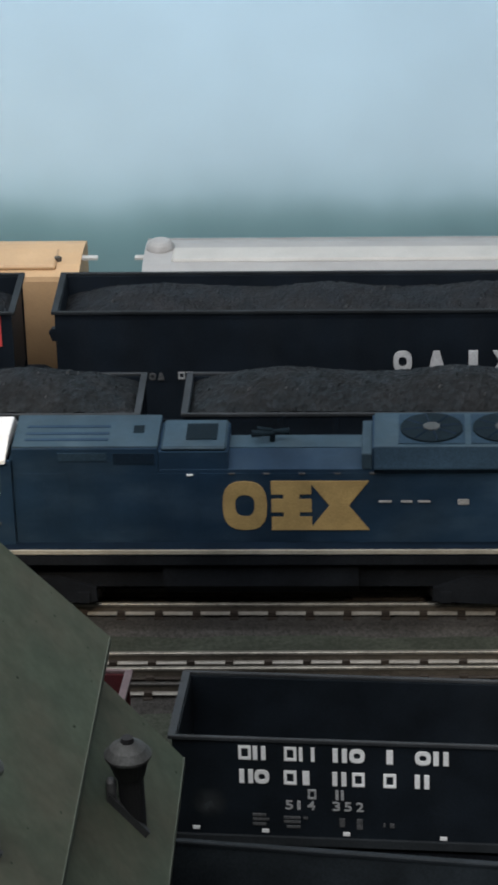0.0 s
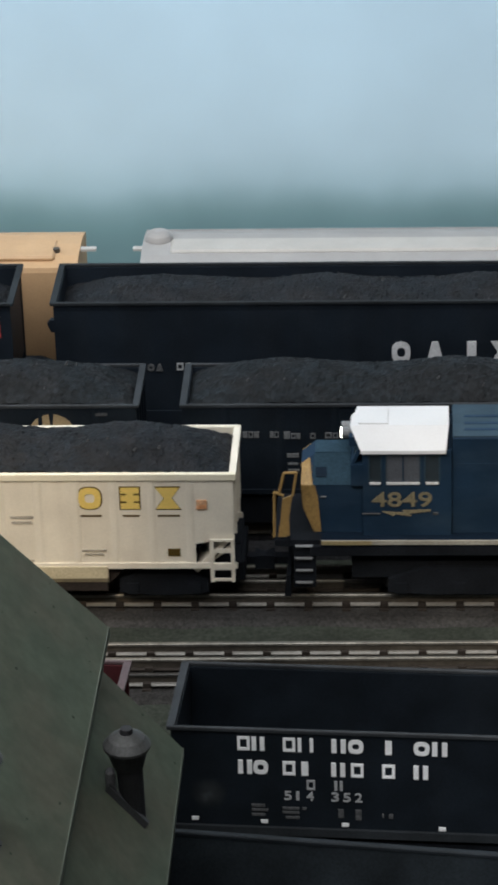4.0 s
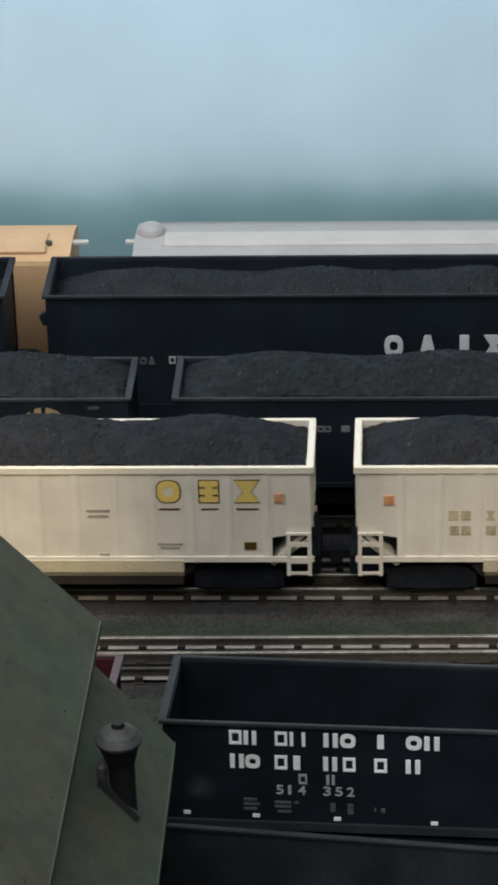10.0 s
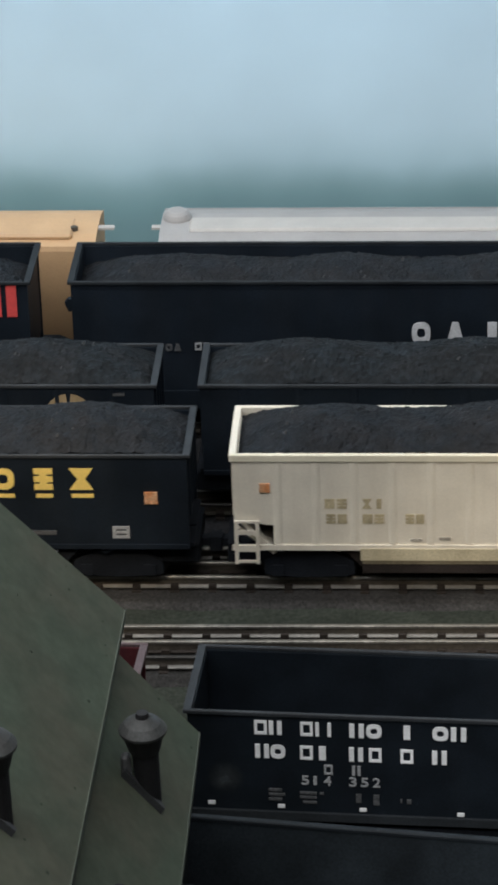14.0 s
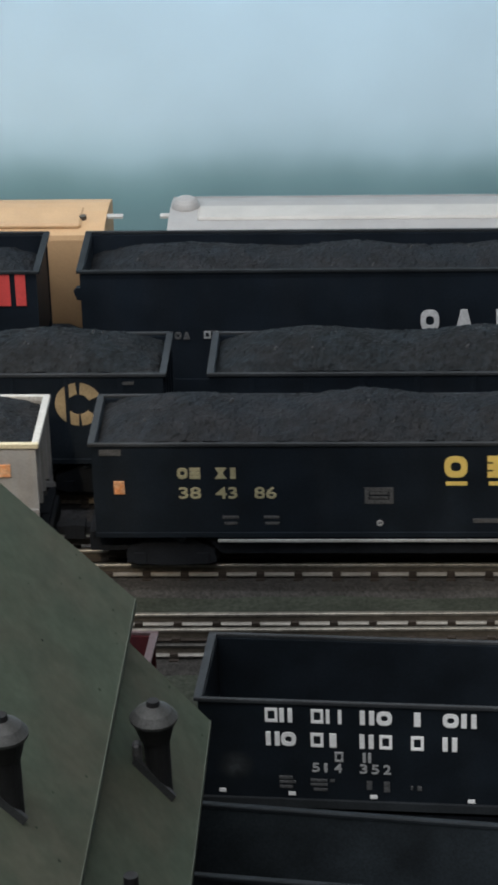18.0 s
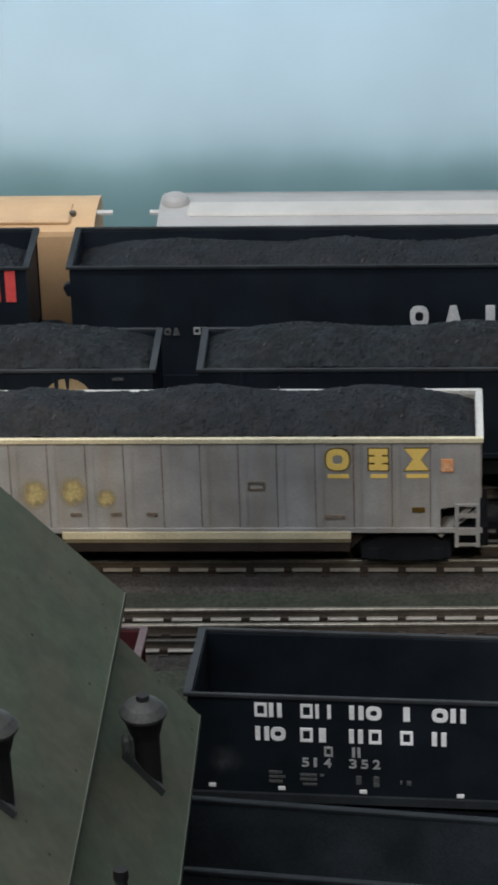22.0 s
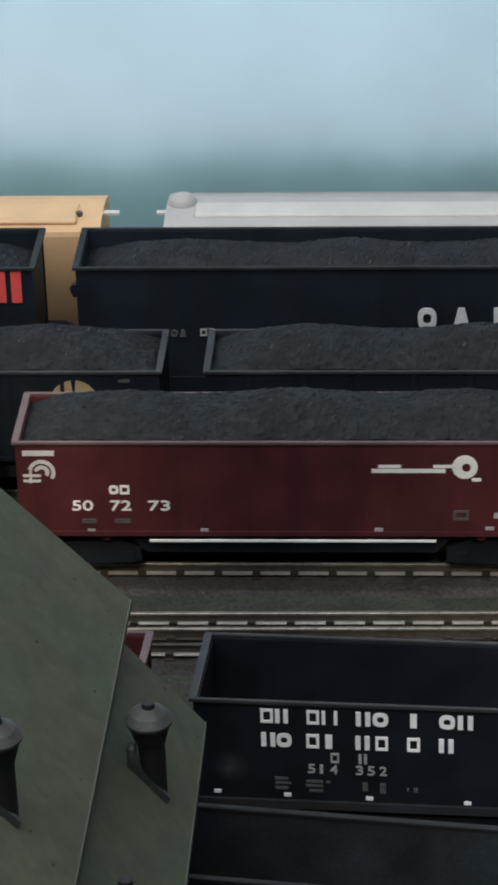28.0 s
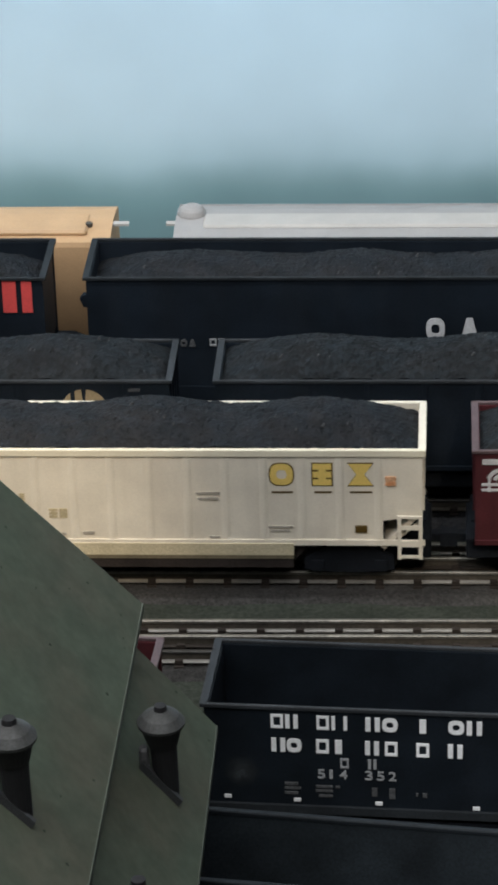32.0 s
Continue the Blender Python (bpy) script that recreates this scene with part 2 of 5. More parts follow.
RAIL_FOOT = material("bright_tinned_rail_foot", (0.250, 0.240, 0.222), 0.5, 0.25, grain=500, amount=0.15, stain=60, stain_amount=0.25)
RAIL_WEB = material("dull_brown_rail_web", (0.075, 0.066, 0.054), 0.6, 0.2, grain=500, amount=0.3)
TIE = material("dark_brown_sleeper", (0.026, 0.020, 0.016), 0.8, grain=800, amount=0.4, vary=0.25)
BALLAST = material("grey_ballast", (0.0415, 0.0400, 0.0385), 0.9, gloss=0.1, grain=600, amount=0.2, bump=0.4, stain=25, stain_amount=0.3, depth=0.001, tint=(0.0375, 0.0360, 0.0350), tint_scale=30, cells=(650, 0.24))
# Shade between and under the cars is put into this ballast's colour.
SHADED_BALLAST = material("shade_black_ballast", (0.0165, 0.0165, 0.0180), 0.9, gloss=0.1, grain=600, amount=0.3, bump=0.4, stain=25, stain_amount=0.3, depth=0.001, cells=(650, 0.35))
DULL_RAIL = material("darkened_rail", (0.040, 0.038, 0.036), 0.5, 0.3, grain=500, amount=0.25, stain=60, stain_amount=0.3)
TURF = material("green_ground_scatter", (0.036, 0.041, 0.033), 0.95, gloss=0.1, grain=400, amount=0.35, bump=0.5, stain=18, stain_amount=0.4, depth=0.0012)
ROOF_GREEN = material("dull_green_roof_card", (0.071, 0.090, 0.066), 0.8, gloss=0.2, grain=260, amount=0.08, bump=0.12, stain=70, stain_amount=0.14, tint=(0.082, 0.086, 0.064), tint_scale=16, streak=((0.048, 0.064, 0.047), 0.35, 80, 80))
ROOF_EDGE = material("pale_green_roof_edge", (0.075, 0.088, 0.068), 0.7)
WALL_GREEN = material("grey_green_wall_board", (0.10, 0.12, 0.09), 0.8)
BEIGE = material("dusty_tan_emblem", (0.36, 0.27, 0.155), 0.6, amount=0.2, stain=90, stain_amount=0.2)
BROWN_INK = material("brown_data_ink", (0.17, 0.14, 0.12), 0.6, amount=0.4, stain=300, stain_amount=0.4)
BAY_RUST = material("rusty_black_bay_sheet", (0.034, 0.028, 0.026), 0.8, gloss=0.1, amount=0.3, stain_amount=0.4)
SILL_YELLOW = material("yellowed_sill_stripe", (0.36, 0.29, 0.155), 0.5, stain_amount=0.3)
ROOF_FLECK = material("dark_green_roof_fleck", (0.036, 0.047, 0.035), 0.85, gloss=0.1)
LIP_OLIVE = material("dull_olive_lip_paint", (0.17, 0.145, 0.095), 0.7, stain_amount=0.3)
STEP_SHADE = material("shade_dark_red_patch", (0.028, 0.0125, 0.0150), 0.7, gloss=0.1)
MID_INK = material("dusty_grey_stencil_ink", (0.16, 0.165, 0.17), 0.6, amount=0.4)
VENT_GLEAM = material("pale_vent_gleam", (0.11, 0.11, 0.115), 0.6)
VENT_CAP = material("grey_vent_cap", (0.052, 0.054, 0.054), 0.55, stain=200, stain_amount=0.3)
VENT_DARK = material("black_vent_stack", (0.014, 0.014, 0.016), 0.6)
VENT_BASE = material("charcoal_vent_flashing", (0.04, 0.042, 0.045), 0.6)
TAN = material("tan_hopper_paint", (0.54, 0.345, 0.190), 0.5, stain=25, stain_amount=0.15, amount=0.06, bump=0.05)
WHITE_CAR = material("light_grey_hopper_paint", (0.340, 0.326, 0.318), 0.5, stain_amount=0.1, amount=0.05, bump=0.05)
WHITE_HATCH = material("off_white_roof_hatch", (0.455, 0.432, 0.405), 0.5, stain_amount=0.1, amount=0.05)
PLASTER = material("pale_room_paint", (0.78, 0.78, 0.78), 0.8, grain=80, stain=2, stain_amount=0.08, bump=0.1)
BOARD = material("layout_fascia_board", (0.10, 0.08, 0.06), 0.7, grain=60, stain=6)

LENS = bpy.data.materials.new("lit_headlight_lens")
LENS.use_nodes = True
LENS.node_tree.nodes["Principled BSDF"].inputs["Emission Color"].default_value = (1, 0.96, 0.88, 1)
LENS.node_tree.nodes["Principled BSDF"].inputs["Emission Strength"].default_value = 6.0


def backdrop_paint():
    """A hand-sprayed sky: pale blue, paler towards a hazy teal horizon."""
    m = bpy.data.materials.new("painted_sky")
    m.use_nodes = True
    nt = m.node_tree
    b = nt.nodes["Principled BSDF"]
    b.inputs["Roughness"].default_value = 0.85
    co, sep = nt.nodes.new("ShaderNodeTexCoord"), nt.nodes.new("ShaderNodeSeparateXYZ")
    nt.links.new(co.outputs["Object"], sep.inputs[0])
    wob = nt.nodes.new("ShaderNodeTexNoise")
    wob.inputs["Scale"].default_value, wob.inputs["Detail"].default_value = 14, 2
    nt.links.new(co.outputs["Object"], wob.inputs["Vector"])
    add = nt.nodes.new("ShaderNodeMath")
    add.operation = "MULTIPLY_ADD"
    add.inputs[1].default_value = 0.016
    nt.links.new(wob.outputs[0], add.inputs[0])
    nt.links.new(sep.outputs["Z"], add.inputs[2])
    span = nt.nodes.new("ShaderNodeMapRange")
    span.inputs[1].default_value, span.inputs[2].default_value = 0.0, 0.30
    nt.links.new(add.outputs[0], span.inputs[0])
    ramp = nt.nodes.new("ShaderNodeValToRGB")
    ramp.color_ramp.interpolation = "B_SPLINE"
    stops = ((0.0, (0.14, 0.23, 0.25)), (0.20, (0.168, 0.298, 0.324)), (0.28, (0.214, 0.364, 0.396)), (0.345, (0.466, 0.652, 0.735)),
             (0.43, (0.570, 0.750, 0.862)), (0.62, (0.560, 0.750, 0.877)), (0.85, (0.525, 0.716, 0.858)), (1.0, (0.498, 0.690, 0.838)))
    for n, (at, colour) in enumerate(stops):
        e = ramp.color_ramp.elements[n] if n < 2 else ramp.color_ramp.elements.new(at)
        e.position, e.color = at, (*colour, 1)
    nt.links.new(span.outputs[0], ramp.inputs[0])
    cloud = nt.nodes.new("ShaderNodeTexNoise")
    cloud.inputs["Scale"].default_value, cloud.inputs["Detail"].default_value = 7, 3
    nt.links.new(co.outputs["Object"], cloud.inputs["Vector"])
    shade = nt.nodes.new("ShaderNodeMapRange")
    shade.inputs[1].default_value, shade.inputs[2].default_value = 0.35, 0.7
    shade.inputs[3].default_value, shade.inputs[4].default_value = 0.95, 1.06
    nt.links.new(cloud.outputs[0], shade.inputs[0])
    mul = nt.nodes.new("ShaderNodeVectorMath")
    mul.operation = "SCALE"
    nt.links.new(ramp.outputs[0], mul.inputs[0])
    nt.links.new(shade.outputs[0], mul.inputs["Scale"])
    nt.links.new(mul.outputs[0], b.inputs["Base Color"])
    return m


SKY = backdrop_paint()


# ---- mesh helpers ----
def thing(name, label, category, group="", at=None, kind=""):
    ob = new(name)
    tagged(ob, label, category, group, kind)
    if at is not None:
        ob.matrix_basis = at
    return ob


def part(name, bm, mat, parent=None, label=""):
    """Links a bmesh as one mesh object under a thing or a part."""
    data = bpy.data.meshes.new(name)
    bm.to_mesh(data)
    bm.free()
    data.materials.append(mat)
    ob = new(name, data)
    ob.parent = parent
    return tagged(ob, label)


def box(bm, x0, x1, y0, y1, z0, z1, m=None):
    v = [bm.verts.new((x, y, z)) for z in (z0, z1) for y in (y0, y1) for x in (x0, x1)]
    for f in ((0, 2, 3, 1), (4, 5, 7, 6), (0, 1, 5, 4), (2, 6, 7, 3), (0, 4, 6, 2), (1, 3, 7, 5)):
        bm.faces.new([v[i] for i in f])
    if m is not None:
        for p in v:
            p.co = m @ p.co
    return v


def boxes(*spans, bevel=0.0):
    bm = bmesh.new()
    for s in spans:
        box(bm, *s)
    if bevel:
        bmesh.ops.bevel(bm, geom=list(bm.edges), offset=bevel, segments=1, affect="EDGES")
    return bm


def prism(outline, lo, hi, axis="y", bm=None):
    """An outline pushed through along an axis: (x, z) along y, (y, z) along x, (x, y) along z."""
    bm = bm or bmesh.new()

    def put(p, d):
        return {"y": (p[0], d, p[1]), "x": (d, p[0], p[1]), "z": (p[0], p[1], d)}[axis]

    a, b = [bm.verts.new(put(p, lo)) for p in outline], [bm.verts.new(put(p, hi)) for p in outline]
    bm.faces.new(a), bm.faces.new(b[::-1])
    n = len(outline)
    for i in range(n):
        bm.faces.new((a[(i + 1) % n], a[i], b[i], b[(i + 1) % n]))
    bmesh.ops.recalc_face_normals(bm, faces=bm.faces)
    return bm


def rod(a, b, r, bm=None, sides=8, r2=None):
    bm = bm or bmesh.new()
    a, b = Vector(a), Vector(b)
    m = Matrix.Translation((a + b) / 2) @ (b - a).to_track_quat("Z", "Y").to_matrix().to_4x4()
    bmesh.ops.create_cone(bm, cap_ends=True, segments=sides, radius1=r, radius2=r if r2 is None else r2, depth=(b - a).length, matrix=m)
    return bm


def writing(text, size, mat, parent, x, y, z, name="number", wide=1.0, thick=0.0002):
    """Raised lettering that faces -y, its lower left corner at x, z."""
    curve = bpy.data.curves.new(name, "FONT")
    curve.body, curve.size, curve.extrude, curve.offset = text, size, thick, size * 0.012
    ob = bpy.data.objects.new(name, curve)
    scene.collection.objects.link(ob)
    bpy.context.view_layer.update()
    data = bpy.data.meshes.new_from_object(ob.evaluated_get(bpy.context.evaluated_depsgraph_get()))
    bpy.data.objects.remove(ob)
    xs = [v.co.x for v in data.vertices]
    fit = wide / (max(xs) - min(xs)) if wide > 0 else 1
    left = min(xs)
    data.transform(Matrix(((fit, 0, 0, x - left * fit), (0, 0, -1, y), (0, 1, 0, z), (0, 0, 0, 1))))
    data.materials.clear()
    data.materials.append(mat)
    made = new(name, data)
    made.parent = parent
    return made


def marks(kind, x0, x1, z0, z1, y, bm, t=0.0003):
    """Plain shapes for lettering that is not spelt out: a ring, bars, a bow tie, a frame, a post or a block, facing -y."""
    w, h = x1 - x0, z1 - z0
    s = min(w, h) * 0.27
    lo, hi = y - t, y + 0.0002

    def bar(a, b, c, d):
        box(bm, a, b, lo, hi, c, d)

    if kind == "ring":
        n, cx, cz = 20, (x0 + x1) / 2, (z0 + z1) / 2
        rim = []
        for i in range(n):
            a = 2 * math.pi * i / n
            c, si = math.cos(a), math.sin(a)
            rim.append([[bm.verts.new((cx + k * w / 2 * abs(c) ** 0.75 * (1 if c > 0 else -1), d, cz + k * h / 2 * abs(si) ** 0.75 * (1 if si > 0 else -1)))
                         for d in (lo, hi)] for k in (1.0, 0.44)])
        for i in range(n):
            p, q = rim[i], rim[(i + 1) % n]
            bm.faces.new((p[0][0], q[0][0], q[1][0], p[1][0]))
            bm.faces.new((p[0][0], p[0][1], q[0][1], q[0][0]))
            bm.faces.new((p[1][0], q[1][0], q[1][1], p[1][1]))
    elif kind == "disc":
        n, cx, cz = 28, (x0 + x1) / 2, (z0 + z1) / 2
        loop = [(math.cos(2 * math.pi * i / n), math.sin(2 * math.pi * i / n)) for i in range(n)]
        out = [bm.verts.new((cx + c * w / 2, lo, cz + d * h / 2)) for c, d in loop]
        back = [bm.verts.new((cx + c * w / 2, hi, cz + d * h / 2)) for c, d in loop]
        hole = [bm.verts.new((cx + w * 0.06 + c * w * 0.17, lo, cz - h * 0.02 + d * h * 0.17)) for c, d in loop]
        for i in range(n):
            j = (i + 1) % n
            bm.faces.new((out[i], out[j], hole[j], hole[i])), bm.faces.new((out[i], back[i], back[j], out[j]))
    elif kind == "bars":
        for k in range(3):
            bar(x0, x1, z0 + h * k * 0.365, z0 + h * (k * 0.365 + 0.27))
        bar(x0 + w * 0.3, x1 - w * 0.3, z0 + h * 0.1, z0 + h * 0.9)
    elif kind == "bowtie":
        prism([(x0, z0), (x1, z0), (x0 + w * 0.66, z0 + h / 2), (x1, z1), (x0, z1), (x0 + w * 0.34, z0 + h / 2)], lo, hi, "y", bm)
    elif kind == "frame":
        s *= 0.85
        bar(x0, x0 + s, z0, z1), bar(x1 - s, x1, z0, z1)
        bar(x0 + s, x1 - s, z1 - s, z1), bar(x0 + s, x1 - s, z0, z0 + s)
    elif kind == "pair":
        bar(x0, x0 + s * 1.3, z0, z1), bar(x1 - s * 1.3, x1, z0, z1)
    elif kind == "post":
        bar(x0 + w * 0.24, x1 - w * 0.24, z0, z1)
    elif kind == "wedge":
        prism([(x0, z0), (x1, z0), (x0 + w * 0.68, z1), (x0 + w * 0.32, z1)], lo, hi, "y", bm)
    else:
        bar(x0, x1, z0, z1)
    return bm


# ---- the setting: board, ground, backdrop and room ----
TOP = -0.006


def plain(name, bm, mat, label):
    return tagged(part(name, bm, mat), label, kind="structure")


def ground_sheet():
    """Scattered turf over the board, gently uneven."""
    bm = bmesh.new()
    bmesh.ops.create_grid(bm, x_segments=220, y_segments=120, size=0.5)
    for v in bm.verts:
        v.co = Vector((v.co.x * 5.9, -0.28 + v.co.y * 1.36, 0))
        v.co.z = TOP + 0.0012 * noise.noise(v.co * 38) + 0.0009 * noise.noise(v.co * 140)
    return plain("ground", bm, TURF, "green and grey scatter on the layout board")


ground_sheet()
plain("layout_board", boxes((-2.95, 2.95, -0.96, 0.40, TOP - 0.05, TOP - 0.004)), BOARD, "dark edged board under the layout")
plain("backdrop", boxes((-2.95, 2.95, 0.405, 0.411, TOP - 0.05, 0.62)), SKY, "painted pale blue sky with teal horizon haze")
plain("wall_north", boxes((-3.0, 3.0, 0.5, 0.6, -1.0, 1.6)), PLASTER, "plain pale room wall")
plain("wall_south", boxes((-3.0, 3.0, -3.1, -3.0, -1.0, 1.6)), PLASTER, "plain pale room wall")
plain("wall_west", boxes((-3.1, -3.0, -3.1, 0.6, -1.0, 1.6)), PLASTER, "plain pale room wall")
plain("wall_east", boxes((3.0, 3.1, -3.1, 0.6, -1.0, 1.6)), PLASTER, "plain pale room wall")
plain("floor", boxes((-3.1, 3.1, -3.1, 0.6, -1.1, -1.0)), BOARD, "dark plain room floor")
# Added board, out of view, that screens the added strip light.
plain("valance", boxes((-2.05, 0.65, -0.10, -0.07, 0.93, 1.6)), PLASTER, "added, unseen white board before the added strip light")
plain("ceiling", boxes((-3.1, 3.1, -3.1, 0.6, 1.6, 1.7)), PLASTER, "plain pale ceiling")


# ---- tracks ----
TIE_STEP = 0.0225
HEAD = 0.007


def rail_mesh(length):
    """One rail: a bright head and a spread foot, with a dull web between them."""
    head = prism([(-0.0013, 0.0052), (0.0013, 0.0052), (0.0013, 0.0066), (0.0009, HEAD), (-0.0009, HEAD), (-0.0013, 0.0066)], -length / 2, length / 2, "x")
    web = prism([(-0.0006, 0.0012), (0.0006, 0.0012), (0.0006, 0.0052), (-0.0006, 0.0052)], -length / 2, length / 2, "x")
    foot = prism([(-0.0028, 0.0), (0.0028, 0.0), (0.0028, 0.0006), (0.0006, 0.0014), (-0.0006, 0.0014), (-0.0028, 0.0006)], -length / 2, length / 2, "x")
    return head, web, foot


def tie_data():
    """One sleeper with the dark clips that grip the three rails."""
    bm = boxes((-0.0026, 0.0026, -0.0225, 0.0225, -0.004, -0.0008))
    for y in (-0.017, 0.0, 0.017):
        box(bm, -0.0023, 0.0023, y - 0.0036, y - 0.0007, -0.0002, 0.0023)
        box(bm, -0.0023, 0.0023, y + 0.0007, y + 0.0036, -0.0002, 0.0023)
    data = bpy.data.meshes.new("sleeper")
    bm.to_mesh(data)
    bm.free()
    data.materials.append(TIE)
    return data


TIE_DATA = tie_data()


def ballast_bed(length, wide, y0, y1):
    """A strip of the bed from y0 to y1; its shoulders fall away at the edges of the whole width."""
    bm = bmesh.new()
    bmesh.ops.create_grid(bm, x_segments=int(length * 160), y_segments=max(4, int(180 * (y1 - y0))), size=0.5)
    for v in bm.verts:
        x, y = v.co.x * length, y0 + (v.co.y + 0.5) * (y1 - y0)
        z = -0.0018 - max(0.0, abs(y) * 2 / wide - 0.72) * 0.034
        z += 0.0009 * noise.noise((x * 210, y * 210, wide)) + 0.0006 * noise.noise((x * 520, y * 520, 3))
        v.co = Vector((x, y, z))
    return bm


def track(y, length, x=0.0, shift=0.0, turn=0.0, wide=0.078, oily=None, label="", dull_near=False):
    """A length of track; beyond a given y its bed is coloured dark for shade, and a wholly dark track has darkened
    rails.
    """
    ob = thing("railway_track", label or "three-rail track with dark sleepers on grey ballast", "track", "yard tracks", pose(x, y, 0, 0, 0, turn))
    dull = oily is not None and oily < -0.03
    for yy, name in ((-0.017, "rail"), (0.017, "rail"), (0.0, "centre_rail")):
        head, web, foot = rail_mesh(length)
        r = part(name, head, DULL_RAIL if dull or (dull_near and yy < 0) else RAIL, ob, "darkened rail head" if dull or (dull_near and yy < 0) else "bright worn rail head")
        w = part("rail_web", web, RAIL_WEB, r, "dull brown web")
        f = part("rail_foot", foot, TIE if name == "centre_rail" else RAIL_WEB if dull else RAIL_FOOT, r, "rail foot")
        r.location = (0, yy, 0)
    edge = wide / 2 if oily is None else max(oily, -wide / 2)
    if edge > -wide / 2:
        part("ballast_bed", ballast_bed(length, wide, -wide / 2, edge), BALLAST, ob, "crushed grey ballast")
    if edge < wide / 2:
        part("oily_bed", ballast_bed(length, wide, edge, wide / 2), SHADED_BALLAST, ob, "ballast coloured black as if in shade")
    n = int(length / TIE_STEP)
    first = -length / 2 + ((shift + length / 2) % TIE_STEP)
    for i in range(n):
        t = new("sleeper", TIE_DATA)
        t.parent, t.location = ob, (first + i * TIE_STEP, 0, 0)
    return ob


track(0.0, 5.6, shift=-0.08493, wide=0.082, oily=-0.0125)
track(-0.0905, 3.0, shift=-0.08456, turn=0.596, wide=0.073, dull_near=True)
dark = "three-rail track, rails and ballast coloured dark as if in shade"
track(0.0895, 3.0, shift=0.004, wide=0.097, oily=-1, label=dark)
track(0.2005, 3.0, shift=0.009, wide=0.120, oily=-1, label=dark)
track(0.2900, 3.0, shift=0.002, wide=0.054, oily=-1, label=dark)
track(-0.2745, 2.4, shift=0.006, turn=-3.35)
track(-0.4985, 1.24, x=0.58, shift=0.006, turn=-7.0)


# ---- coal loads and hopper cars ----
def coal(length, width, base, crown, humps, seed, end_drop=0.006, dip=0.4, mat=None):
    """A heaped load: a rough grid that swells into humps along the car."""
    bm = bmesh.new()
    nx, ny = int(length * 620), 34
    bmesh.ops.create_grid(bm, x_segments=nx, y_segments=ny, size=0.5)
    for v in bm.verts:
        u, w = v.co.x, v.co.y * 2
        h = 0.0
        for at, tall, span in humps:
            h = max(h, tall * math.exp(-((u - at) / span) ** 2))
        h = dip + (1 - dip) * h
        edge = min(1.0, (0.5 - abs(u)) / 0.10)
        z = crown * h * (1 - abs(w) ** 2.2) * edge ** 0.7 - end_drop * (1 - edge) ** 2
        x, y = u * length, v.co.y * width
        z += 0.0010 * noise.noise((x * 120 + seed, y * 120, seed)) + 0.0010 * noise.noise((x * 330, y * 330 + seed, 2)) + 0.0005 * noise.noise((x * 950, y * 950, seed))
        v.co = Vector((x, y, base + z))
    # loose lumps half sunk in the heap
    tops = [v.co.copy() for v in bm.verts if abs(v.co.y) < width * 0.42 and abs(v.co.x) < length * 0.47]
    rng = random.Random(int(seed * 10))
    for k in range(150):
        p = rng.choice(tops)
        r = rng.uniform(0.0005, 0.0011)
        c = [Vector((rng.uniform(-0.3, 0.3) + a, rng.uniform(-0.3, 0.3) + b, rng.uniform(-0.2, 0.2) + h)) * r for a, b, h in ((1, 0, 0), (0, 1, 0), (-1, 0, 0), (0, -1, 0), (0, 0, 0.9))]
        vs = [bm.verts.new(p + q) for q in c]
        for i in range(4):
            bm.faces.new((vs[i], vs[(i + 1) % 4], vs[4]))
    for f in bm.faces:
        f.smooth = False
    return bm


L, HW, RIM, SILL = 0.3212, 0.0320, 0.0953, 0.0335
HUMPS = ((-0.32, 0.72, 0.10), (0.0, 1.0, 0.12), (0.31, 0.9, 0.11))


def ladder(car, mat, x0, x1, z0, z1, y, rungs):
    """Two stiles with flat rungs; each rung is its height and half its depth."""
    bm = boxes((x0, x0 + 0.0022, y - 0.0012, y, z0, z1), (x1 - 0.0022, x1, y - 0.0012, y, z0, z1))
    for z, deep in rungs:
        box(bm, x0 + 0.0022, x1 - 0.0022, y - 0.0010, y, z - deep, z + deep)
    return part("ladder", bm, mat, car)


